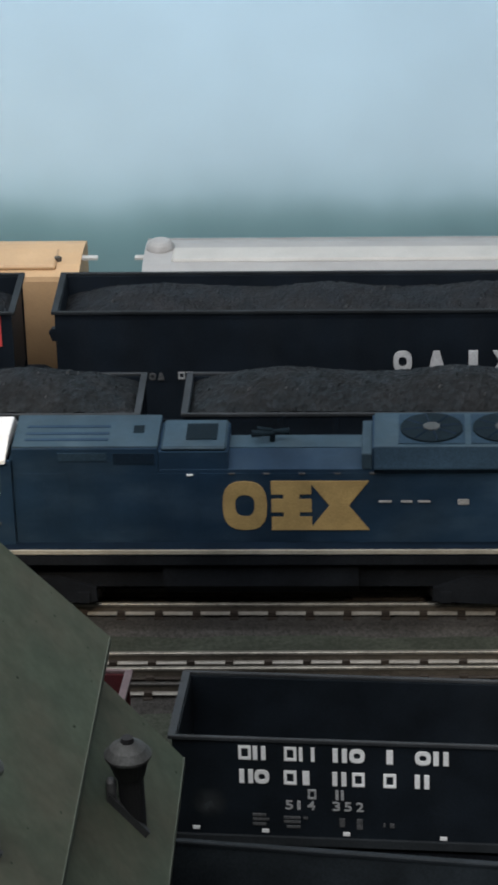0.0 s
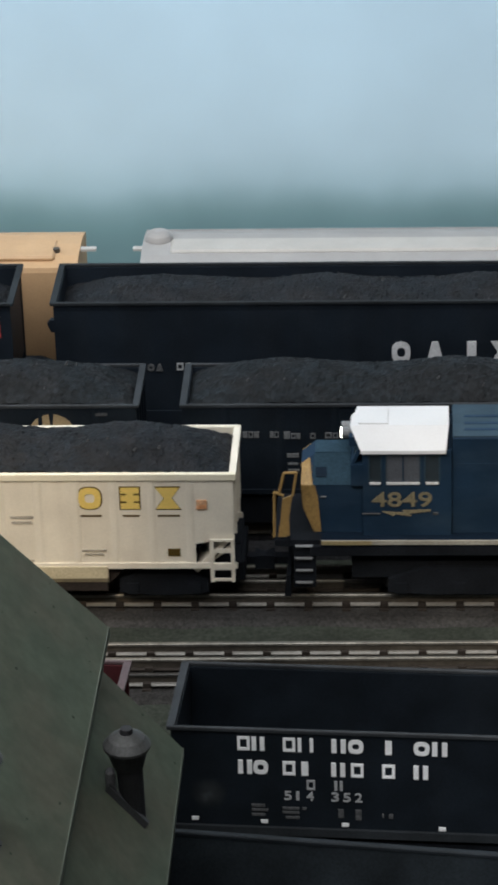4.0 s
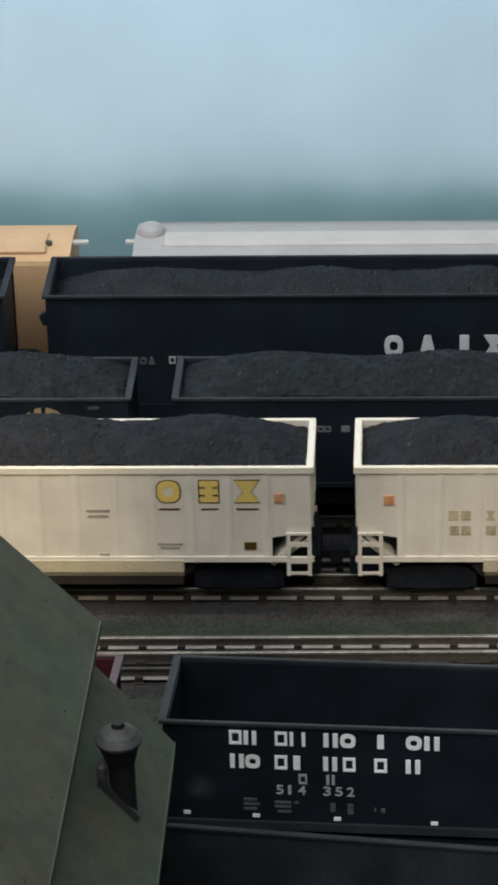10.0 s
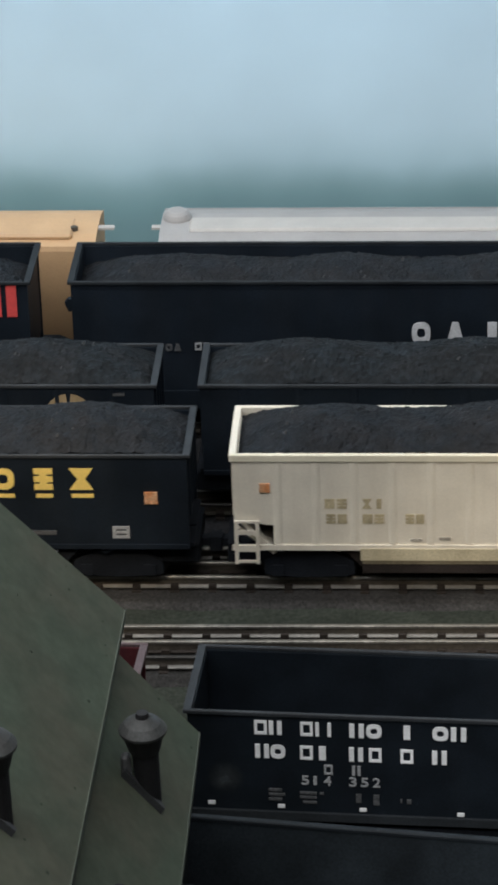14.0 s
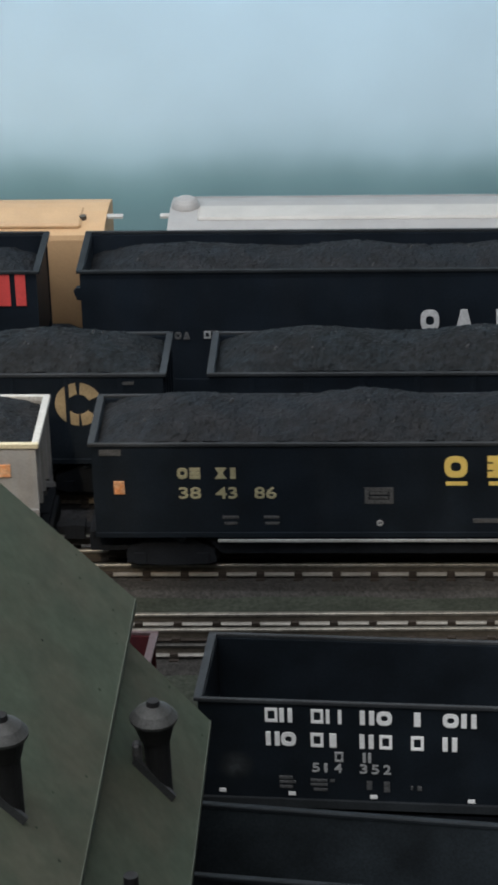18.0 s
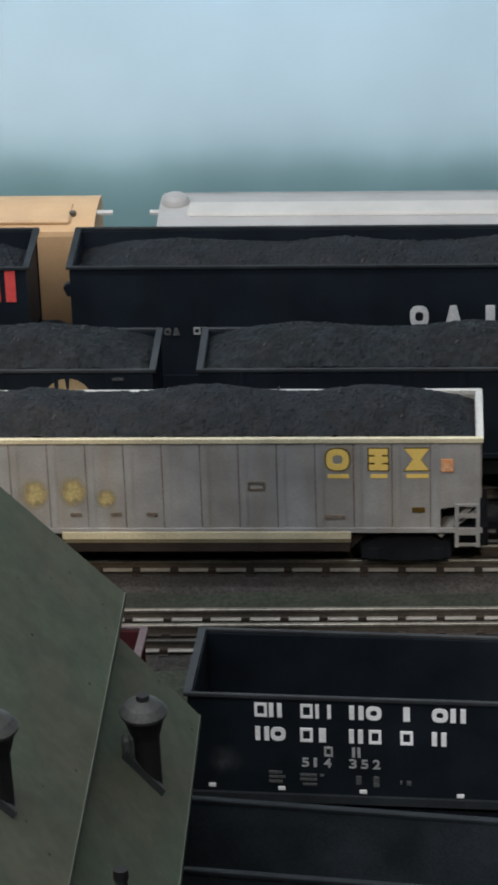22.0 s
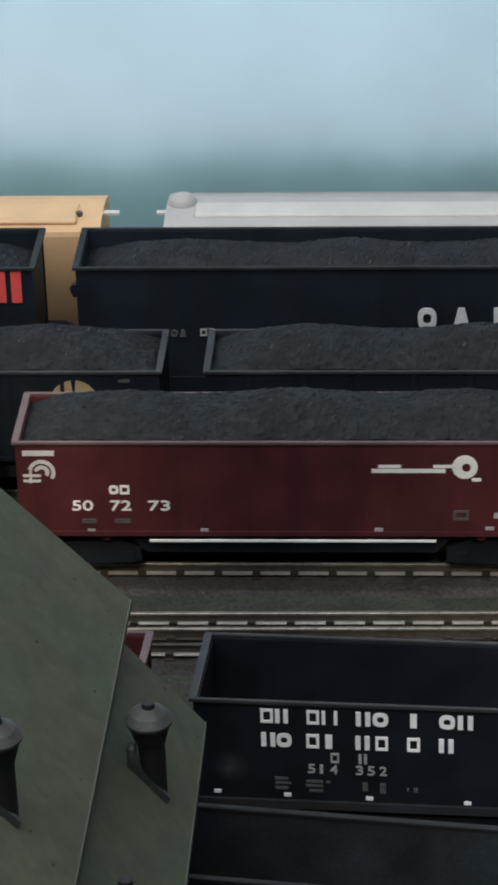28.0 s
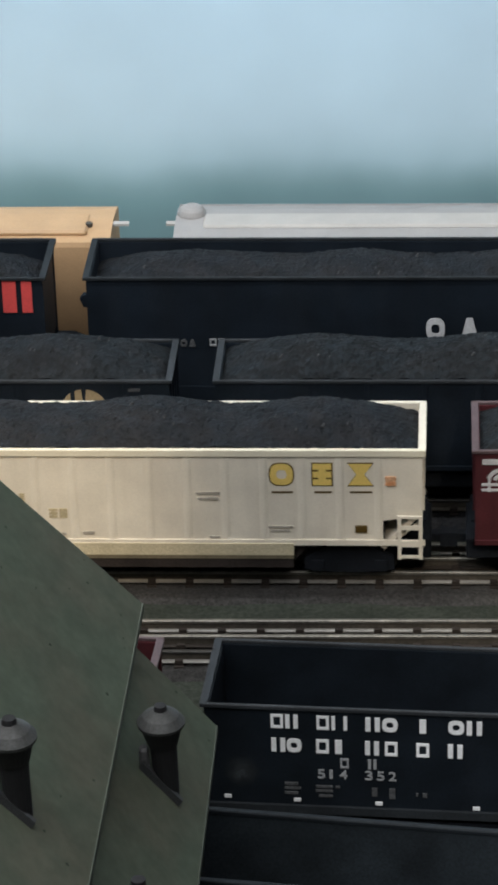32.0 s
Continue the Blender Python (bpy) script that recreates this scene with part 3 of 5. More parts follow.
def bogie(car, x, axles=2, spread=0.037):
    """A freight bogie: cast side frames and a bolster, with its axles as parts that roll."""
    bm = bmesh.new()
    half = spread / 2 * (axles - 1)
    for s in (-1, 1):
        y = s * 0.0235
        prism([(-half - 0.008, 0.013), (-half - 0.0075, 0.0215), (-half * 0.6, 0.0290), (half * 0.6, 0.0290), (half + 0.0075, 0.0215), (half + 0.008, 0.013),
               (half + 0.001, 0.0125), (half * 0.45, 0.0112), (-half * 0.45, 0.0112), (-half - 0.001, 0.0125)], y - 0.002, y + 0.002, "y", bm)
        for k in range(5):
            rod((-0.008 + k * 0.004, y - s * 0.003, 0.012), (-0.008 + k * 0.004, y - s * 0.003, 0.020), 0.0016, bm, 6)
        for k in range(axles):
            xx = -half + k * spread
            box(bm, xx - 0.0035, xx + 0.0035, min(y + s * 0.002, y + s * 0.0032), max(y + s * 0.002, y + s * 0.0032), 0.0125, 0.0195)
    box(bm, -0.006, 0.006, -0.022, 0.022, 0.017, 0.027)
    # Added block between the frames, so that no lit track shows through.
    box(bm, -half - 0.010, half + 0.010, -0.0125, 0.0125, 0.0105, 0.0315)
    bmesh.ops.translate(bm, verts=bm.verts, vec=(x, 0, 0))
    part("bogie", bm, UNDER, car, "black cast side frames")
    out = []
    for k in range(axles):
        bm = rod((0, -0.019, 0), (0, 0.019, 0), 0.0022)
        for s in (-1, 1):
            rod((0, s * 0.0150, 0), (0, s * 0.0186, 0), 0.0092, bm, 20)
            rod((0, s * 0.0136, 0), (0, s * 0.0150, 0), 0.0106, bm, 20)
            for a in range(4):
                c, si = math.cos(a * math.pi / 2) * 0.0052, math.sin(a * math.pi / 2) * 0.0052
                rod((c, s * 0.0186, si), (c, s * 0.0189, si), 0.0013, bm, 6)
        axle = part("wheelset", bm, WHEEL, car, "blackened metal wheels")
        axle.location = (x - half + k * spread, 0, HEAD + 0.0092)
        out.append(axle)
    return out


def coupler(car, x, s):
    bm = boxes((min(x, x + s * 0.010), max(x, x + s * 0.010), -0.003, 0.003, 0.0195, 0.0245))
    prism([(x + s * 0.008, -0.006), (x + s * 0.015, -0.005), (x + s * 0.0155, 0.0005), (x + s * 0.0125, 0.0015), (x + s * 0.008, 0.005)], 0.0175, 0.0265, "z", bm)
    return part("coupler", bm, UNDER, car)


def hopper(name, label, paint, chord, coal_at, group="", ribs=13, chute=None, chute_z=0.0073, drop=0.0004, open_ends=True, half=HW, rim=RIM, length=L, load=None, step=None, sag=0.0, ends=None, lip=0.0024, bar=0.0019, end_bar=0.0040, nudge=0.0, seam=None):
    """An open hopper car: ribbed sides, top chords, end slopes, chute bays, ladders, couplers and bogies."""
    car = thing(name, label, "hopper car", group)
    a = length / 2
    side_y = half - 0.0012
    cut = 0.0185 if open_ends else 0.0
    for s in (-1, 1):
        out = [(-a + 0.002, rim - lip + 0.0001), (-a + 0.002, SILL + cut)]
        if cut:
            out += [(-a + 0.0254, SILL + cut - 0.0035), (-a + 0.0254, SILL)]
            out += [(a - 0.0254, SILL), (a - 0.0254, SILL + cut - 0.0035), (a - 0.002, SILL + cut)]
        else:
            out += [(-a + 0.002, SILL), (a - 0.002, SILL)]
        out += [(a - 0.002, rim - lip + 0.0001)]
        y0, y1 = (-side_y, -side_y + 0.0016) if s < 0 else (side_y - 0.0016, side_y)
        side = part("side_panel", prism(out, y0, y1, "y"), paint, car)
        if ribs:
            for k in range(ribs):
                x = -a + 0.0275 + (length - 0.055) * k / (ribs - 1)
                yy = s * side_y
                part("rib", prism([(x - 0.0027, yy), (x + 0.0027, yy), (x + 0.0009, yy + 0.0005), (x - 0.0009, yy + 0.0005)] if s > 0 else
                                  [(x - 0.0009, yy - 0.0005), (x + 0.0009, yy - 0.0005), (x + 0.0027, yy), (x - 0.0027, yy)], SILL + 0.003, rim - lip, "z"), paint, side)
                # Each rib's narrow shadow line is drawn as a dark strip.
                if seam:
                    part("seam", boxes((x - 0.0034, x - 0.0027, min(yy, yy + s * 0.0002), max(yy, yy + s * 0.0002), SILL + 0.003, rim - lip)), seam, side, "thin dark strip for the shadow line of a rib")
        part("side_sill", boxes((-a + 0.002 if not cut else -a + 0.0005, a - 0.002 if not cut else a - 0.0005, min(s * side_y, s * (side_y + 0.0009)), max(s * side_y, s * (side_y + 0.0009)), SILL - drop, SILL + 0.0026)), paint, car)
    # top chords, laid as a frame round the opening
    t, d = end_bar, lip
    part("top_chord", boxes((-a, a, -half, -half + bar, rim - d, rim), bevel=0.0004), chord, car, "side rail of the open top")
    part("top_chord", boxes((-a, a, half - bar, half, rim - d, rim), bevel=0.0005), ends or chord, car, "side rail of the open top")
    run = 0.024 if open_ends else 0.052
    for s in (-1, 1):
        part("end_chord", boxes((min(s * a, s * (a - t)), max(s * a, s * (a - t)), -half + bar, half - bar, rim - d, rim - 0.0002)), ends or chord, car)
        end = prism([(s * (a - 0.0045), rim - d), (s * (a - 0.0028), rim - d), (s * (a - 0.0028), SILL + 0.018), (s * (a - run), SILL - 0.005), (s * (a - run - 0.0025), SILL - 0.0035), (s * (a - 0.0045), SILL + 0.0205)], -side_y + 0.0018, side_y - 0.0018, "y")
        part("end_slope", end, paint, car, "sloping end sheet")
        for k in range(4 if rim < 0.1 else 0):
            y = -0.022 + k * 0.0147
            part("end_post", boxes((min(s * (a - 0.0028), s * (a - 0.0008)), max(s * (a - 0.0028), s * (a - 0.0008)), y - 0.0012, y + 0.0012, SILL + 0.018, rim - d)), paint, car)
        part("end_beam", boxes((min(s * (a - 0.004), s * (a + 0.0006)), max(s * (a - 0.004), s * (a + 0.0006)), -side_y + 0.004, side_y - 0.004, SILL - 0.001, SILL + 0.0012)), UNDER, car)
        # Added black block: keeps the shaded gap between cars dark.
        part("draft_gear", boxes((min(s * (a - 0.034), s * (a + 0.0030)), max(s * (a - 0.034), s * (a + 0.0030)), -0.0225, 0.0225, SILL - 0.0145, SILL - 0.0012), bevel=0.0008), UNDER, car, "added black block that fills the shaded car end")
        # the step ladder at each corner
        for w in (-1, 1):
            x0, x1 = (a - 0.0165, a - 0.0020) if s > 0 else (-a + 0.0020, -a + 0.0165)
            if step:
                lad = ladder(car, step, x0, x1, SILL - 0.0095, SILL + 0.019, w * (half - 0.0002) if w < 0 else half + 0.001, ((SILL - 0.0080, 0.0008), (SILL + 0.0006, 0.0020), (SILL + 0.0112, 0.0013), (SILL + 0.0182, 0.0008)))
        coupler(car, s * a, s)
        if open_ends:
            bm = rod((s * (a - 0.017), -side_y + 0.004, SILL + 0.001), (s * (a - 0.004), -side_y + 0.004, SILL + 0.012), 0.001)
            part("brace", bm, paint, car)
    part("centre_sill", boxes((-a, a, -0.006, 0.006, SILL - 0.010, SILL + 0.002)), UNDER, car, "black steel centre sill")
    b0, b1 = 0.076 - 0.1615, 0.245 - 0.1615
    body = prism([(b0 - 0.03, SILL + 0.02), (b0, SILL - 0.0135), (b1, SILL - 0.0135), (b1 + 0.03, SILL + 0.02)], -side_y + 0.0035, side_y - 0.0035, "y")
    part("hopper_bay", body, BAY_RUST if chute else UNDER, car, "sloping discharge bays")
    if chute:
        part("chute_rail", boxes((b0, b1, -side_y - 0.0014, -side_y + 0.0034, SILL - chute_z, SILL + 0.0004)), chute, car, "lower chute rail")
        part("chute_rail", boxes((b0, b1, side_y - 0.0034, side_y + 0.0014, SILL - chute_z, SILL + 0.0004)), chute, car, "lower chute rail")
        part("chute_lip", boxes((b0 + 0.001, b1, -side_y - 0.0010, -side_y + 0.0034, SILL - chute_z - 0.0026, SILL - chute_z - 0.0001)), LIP_OLIVE, car, "dull olive lower lip")
        part("outlet_gate", boxes((b0 + 0.0012, b1 - 0.0006, -side_y - 0.0004, -side_y + 0.0040, SILL - chute_z - 0.0088, SILL - chute_z - 0.0026)), BAY_RUST, car, "rust brown outlet gates")
    if load:
        part("coal_load", coal(length - 2 * t - 0.0006, 2 * half - 2 * bar - 0.0004, rim - sag, coal_at[0], load, coal_at[1], dip=coal_at[2]), coal_at[3], car, "heaped crushed coal")
        # pale lumps that lie on the heap, in loose clusters
        rng = random.Random(int(coal_at[1] * 7 + length * 100))
        for u, tall, span in load:
            for _ in range(7):
                x, y = (u + rng.gauss(0, 0.05)) * length, rng.uniform(-0.022, 0.004)
                r, top = rng.uniform(0.0005, 0.0011), rim - sag + coal_at[0] * tall * (1 - (abs(y) / half) ** 2.2)
                part("pale_lump", rod((x, y, top * 0.985), (x + r, y, top + r * 0.5), r, None, 6, r * 0.5), ASH, car, "pale lump on the coal")
    else:
        part("floor_sheet", prism([(-a + 0.05, SILL - 0.004), (a - 0.05, SILL - 0.004), (a - 0.05, SILL), (-a + 0.05, SILL)], -side_y + 0.0018, side_y - 0.0018, "y"), UNDER, car, "dark bare hopper floor")
        for k in range(3):
            x = -0.08 + 0.08 * k
            part("cross_ridge", prism([(x - 0.012, SILL), (x + 0.012, SILL), (x, SILL + 0.018)], -side_y + 0.0018, side_y - 0.0018, "y"), paint, car, "ridge between bays")
    wheels = [w for x in (-a + 0.045, a - 0.045) for w in bogie(car, x)]
    for ob in car.children:
        ob.location.x += nudge
    return car, wheels, -side_y


def letters(car, spec, y, mat, name="lettering", label="plain painted lettering blocks", t=0.0006):
    """Each mark of spec, (kind, x0, x1, z0, z1), becomes a part of the car."""
    for kind, x0, x1, z0, z1 in spec:
        part(name, marks(kind, x0, x1, z0, z1, y, bmesh.new(), t), mat, car, label)


def patch(car, x, z, wide, tall, y, mat, name, label):
    """A thin patch whose paint thins out towards its rim, as one part."""
    ob = part(name, prism([(0.0125 * math.cos(radians(t)), 0.0125 * math.sin(radians(t))) for t in range(0, 360, 20)], -0.0004, 0.0002, "y"), mat, car, label)
    ob.location, ob.scale = (x, y, z), (wide / 0.0125, 1, tall / 0.0125)
    return ob


def emblem(car, y, fill, line, underline, outlined, dx=0.0, dz=0.0):
    """Three tall emblem shapes, each over a short rule, on the right half of a car side."""
    at = ((0.2258, 0.2392, "ring"), (0.2506, 0.2615, "bars"), (0.2712, 0.2851, "bowtie"))
    for x0, x1, kind in at:
        x0, x1 = x0 - 0.1550 + dx, x1 - 0.1550 + dx
        if outlined:
            part("emblem_outline", marks("bowtie" if kind == "bowtie" else "ring" if kind == "ring" else "block", x0 - 0.0008, x1 + 0.0008, 0.0713 + dz, 0.0868 + dz, y, bmesh.new(), 0.00015), line, car, "dark emblem outline")
        part("emblem", marks(kind, x0, x1, 0.0721 + dz, 0.0860 + dz, y, bmesh.new(), 0.00045), fill, car, "yellow emblem shape")
        part("rule", marks("block", x0 + 0.0008, x1 - 0.0002, 0.0669 + dz, (0.0680 if underline is line else 0.0694) + dz, y, bmesh.new()), underline, car, "short painted rule")


def cream_car(x, dx=0.0):
    car, wheels, y = hopper("hopper_car", "cream open hopper car heaped with coal, yellow emblem", CREAM, CREAM_CHORD, (0.0155, 3.0, 0.30, COAL), "coal train", nudge=-0.0003,
                            chute=IVORY, drop=0.0010, load=HUMPS, step=CREAM, ends=CREAM, lip=0.0046, bar=0.0029)
    emblem(car, y, YELLOW, OUTLINE, OUTLINE, True, dx)
    c = 0.1550
    upper = (("block", 0.0488, 0.0545), ("bars", 0.0558, 0.0616), ("bowtie", 0.0703, 0.0760), ("post", 0.0772, 0.0831))
    lower = (("bars", 0.0495, 0.0550), ("block", 0.0562, 0.0616), ("block", 0.0705, 0.0764), ("bars", 0.0776, 0.0831), ("bars", 0.0955, 0.1005), ("block", 0.1015, 0.1062))
    for kinds, z0, z1 in ((upper, 0.0598, 0.0662), (lower, 0.0500, 0.0562)):
        letters(car, [(kind, p - c, q - c, z0, z1) for kind, p, q in kinds], y, FADED, label="faded tan lettering shape", t=0.0003)
    letters(car, [("block", 0.1823 - c, 0.1960 - c, 0.0660, 0.0676), ("block", 0.1830 - c, 0.1950 - c, 0.0625, 0.0640), ("block", 0.1150 - c, 0.1215 - c, 0.0395, 0.0412), ("block", 0.0985 - c, 0.1050 - c, 0.0385, 0.0402),
                  ("block", 0.1890 - c, 0.1950 - c, 0.0370, 0.0384), ("block", 0.2235 - c, 0.2380 - c, 0.0440, 0.0452), ("block", 0.2250 - c, 0.2360 - c, 0.0415, 0.0426)], y, FAINT, "data_line", "small grey data line")
    letters(car, [("block", 0.2741 - c, 0.2812 - c, 0.0408, 0.0455)], y, OUTLINE, "data_plate", "small dark data plate")
    letters(car, [("block", 0.0112 - c, 0.0172 - c, 0.0708, 0.0764), ("block", 0.2918 - c, 0.2980 - c, 0.0722, 0.0778)], y, ORANGE, "plate", "small orange plate", 0.0011)
    car.location.x = x
    return car, wheels


def grey_car(x):
    car, wheels, y = hopper("hopper_car", "silver-grey open hopper car with yellow edges, heaped with coal", GREY, GREY_CHORD, (0.0155, 8.0, 0.30, COAL), "coal train", nudge=-0.0003,
                            chute=GREY_CHORD, chute_z=0.0042, load=HUMPS, step=GREY, ends=GREY_TRIM, seam=GREY_RIB_LINE, lip=0.0034, bar=0.0027)
    c = -0.883
    emblem(car, y, YELLOW, OUTLINE, YELLOW, True, dx=-0.0012, dz=0.0020)
    for mid_x, mid_z, wide, tall in ((-0.9835, 0.0590, 0.0068, 0.0090), (-0.9612, 0.0605, 0.0070, 0.0090), (-0.9420, 0.0560, 0.0050, 0.0056)):
        patch(car, mid_x - c, mid_z, wide * 1.55, tall * 1.45, y, RUBBED, "rubbed_lettering", "rubbed yellow lettering patch")
    letters(car, [("frame", -0.8590 - c, -0.8490 - c, 0.0612, 0.0668), ("bars", -0.8150 - c, -0.8030 - c, 0.0420, 0.0446)], y, BROWN_INK, "data_line", "small brown data panel")
    letters(car, [(kind, p - 0.0032 - c, p + 0.0032 - c, 0.0440, 0.0464) for kind, p in (("block", -0.9600), ("block", -0.9365), ("bars", -0.9155))], y, BROWN_INK, "data_line", "small brown data line")
    letters(car, [("block", -0.7640 - c, -0.7565 - c, 0.0465, 0.0495)], y, OUTLINE, "data_plate", "small dark data plate")
    letters(car, [("block", -1.0268 - c, -1.0200 - c, 0.0735, 0.0830), ("block", -0.7471 - c, -0.7400 - c, 0.0735, 0.0812)], y, ORANGE, "plate", "small orange plate", 0.0011)
    car.location.x = x
    return car, wheels


def black_car(x):
    car, wheels, y = hopper("hopper_car", "black open hopper car with yellow emblem, heaped with coal", BLACK, BLACK_CHORD, (0.0150, 5.0, 0.30, COAL), "coal train", nudge=-0.0003,
                            ribs=0, open_ends=False, load=HUMPS)
    c = -0.5336
    emblem(car, y, YELLOW, OUTLINE, YELLOW, False, dx=-0.0263)
    letters(car, [("ring", -0.6434 - c, -0.6372 - c, 0.0718, 0.0788), ("bars", -0.6362 - c, -0.6300 - c, 0.0718, 0.0788), ("bowtie", -0.6214 - c, -0.6148 - c, 0.0718, 0.0788), ("post", -0.6140 - c, -0.6080 - c, 0.0718, 0.0788)], y, PALE_GOLD, label="pale gold lettering shape")
    for text, x0, x1 in (("38", -0.6428, -0.6300), ("43", -0.6214, -0.6090), ("86", -0.5990, -0.5862)):
        writing(text, 0.0103, PALE_GOLD, car, x0 - c, y - 0.0002, 0.0588, wide=x1 - x0)
    letters(car, [("frame", -0.5351 - c, -0.5184 - c, 0.0552, 0.0656), ("block", -0.5320 - c, -0.5215 - c, 0.0612, 0.0626), ("block", -0.5320 - c, -0.5215 - c, 0.0585, 0.0598)], y, DIM_INK, "data_panel", "dim framed data panel")
    letters(car, [("block", -0.6180 - c, -0.6085 - c, 0.0455, 0.0470), ("block", -0.6170 - c, -0.6095 - c, 0.0415, 0.0430), ("block", -0.5940 - c, -0.5850 - c, 0.0455, 0.0470), ("block", -0.5930 - c, -0.5850 - c, 0.0415, 0.0430), ("block", -0.4725 - c, -0.4530 - c, 0.0425, 0.0450)], y, DIM_INK, "data_line", "dim data line")
    letters(car, [("ring", -0.5283 - c, -0.5245 - c, 0.0405, 0.0440), ("frame", -0.4201 - c, -0.4101 - c, 0.0401, 0.0480), ("block", -0.4180 - c, -0.4120 - c, 0.0432, 0.0450)], y, GREY_INK, "stencil", "grey stencil mark")
    letters(car, [("block", -0.6881 - c, -0.6754 - c, 0.0870, 0.0908)], y, DIM_INK, "stencil", "dim stencil mark")
    letters(car, [("block", -0.6804 - c, -0.6743 - c, 0.0620, 0.0701), ("block", -0.4005 - c, -0.3930 - c, 0.0632, 0.0707)], y, ORANGE, "plate", "small orange plate", 0.0011)
    letters(car, [("block", -0.6210 - c, -0.4531 - c, 0.0303, 0.0318)], y - 0.001, GREY_INK, "sill_line", "thin pale lower line")
    car.location.x = x
    return car, wheels


def red_car(x):
    car, wheels, y = hopper("hopper_car", "oxide red open hopper car heaped with dusty coal", RED, RED_CHORD, (0.0140, 11.0, 0.45, COAL_BROWN), "coal train", nudge=-0.0003,
                            ribs=0, open_ends=False, load=HUMPS)
    c = -1.2284
    letters(car, [("block", -1.3834 - c, -1.3650 - c, 0.0858, 0.0890), ("block", -1.3837 - c, -1.3735 - c, 0.0720, 0.0735), ("block", -1.3837 - c, -1.3735 - c, 0.0685, 0.0700), ("block", -1.3800 - c, -1.3785 - c, 0.0680, 0.0760)], y, PALE_INK, "emblem_bar", "pale emblem bar")
    bm = bmesh.new()
    for k, (ri, ro) in enumerate(((0.0058, 0.0080), (0.0022, 0.0044))):
        pts = [(ro * math.cos(a), ro * math.sin(a)) for a in np.linspace(-0.6, 2.9, 14)] + [(ri * math.cos(a), ri * math.sin(a)) for a in np.linspace(2.9, -0.6, 14)]
        prism([(-1.3728 - c + p, 0.0750 + q) for p, q in pts], y - 0.0006, y + 0.0002, "y", bm)
    part("emblem", bm, PALE_INK, car, "pale curved double band")
    letters(car, [("ring", -1.3344 - c, -1.3288 - c, 0.0606, 0.0664), ("frame", -1.3280 - c, -1.3225 - c, 0.0606, 0.0664)], y, WHITE_INK, label="white lettering shape")
    for text, x0, x1 in (("50", -1.3563, -1.3441), ("72", -1.3341, -1.3218), ("73", -1.3119, -1.2993)):
        writing(text, 0.0092, WHITE_INK, car, x0 - c, y - 0.0002, 0.0499, wide=x1 - x0)
    letters(car, [("block", -1.3509 - c, -1.3427 - c, 0.0414, 0.0442), ("block", -1.3320 - c, -1.3225 - c, 0.0414, 0.0442)], y, DIM_INK, "data_line", "dim data line")
    letters(car, [("block", -1.3480 - c, -1.3435 - c, 0.0355, 0.0376), ("block", -1.2820 - c, -1.2775 - c, 0.0358, 0.0378), ("block", -1.1810 - c, -1.1760 - c, 0.0362, 0.0384), ("block", -1.1170 - c, -1.1120 - c, 0.0372, 0.0392),
                  ("block", -1.1090 - c, -1.1045 - c, 0.0395, 0.0412), ("block", -1.1121 - c, -1.1027 - c, 0.0450, 0.0485), ("block", -1.0933 - c, -1.0850 - c, 0.0876, 0.0900)], y, GREY_INK, "stencil", "pale stencil mark")
    letters(car, [("frame", -1.1355 - c, -1.1266 - c, 0.0437, 0.0501)], y, DIM_INK, "stencil", "dim framed stencil")
    # Flat dark patches stand for the shade inside two step openings.
    for x0 in (0.1368, 0.1476):
        part("step_opening", boxes((x0, x0 + 0.0070, y - 0.0004, y + 0.0002, 0.0415, 0.0505), bevel=0.0002), STEP_SHADE, car, "dark patch for the shade in a step opening")
    # the round emblem with its trailing dart
    letters(car, [("block", -1.1824 - c, -1.1400 - c, 0.0748, 0.0772), ("block", -1.1785 - c, -1.1655 - c, 0.0780, 0.0798), ("block", -1.1470 - c, -1.1335 - c, 0.0780, 0.0798)], y, WHITE_INK, "dart", "white trailing dart")
    part("round_emblem", marks("disc", -1.1362 - c, -1.1216 - c, 0.0708, 0.0860, y, bmesh.new()), WHITE_INK, car, "white round emblem")
    letters(car, [("block", -1.1250 - c, -1.1195 - c, 0.0693, 0.0712)], y, WHITE_INK, "emblem_tail", "short white tail")
    letters(car, [("block", -1.3119 - c, -1.1454 - c, 0.0296, 0.0310)], y - 0.001, WHITE_INK, "sill_line", "thin white lower line")
    car.location.x = x
    return car, wheels


TRAIN = [cream_car(0.1544, -0.0029), cream_car(-0.1900, -0.0018), black_car(-0.5336), grey_car(-0.8832), red_car(-1.2284), cream_car(-1.5760, -0.0006)]


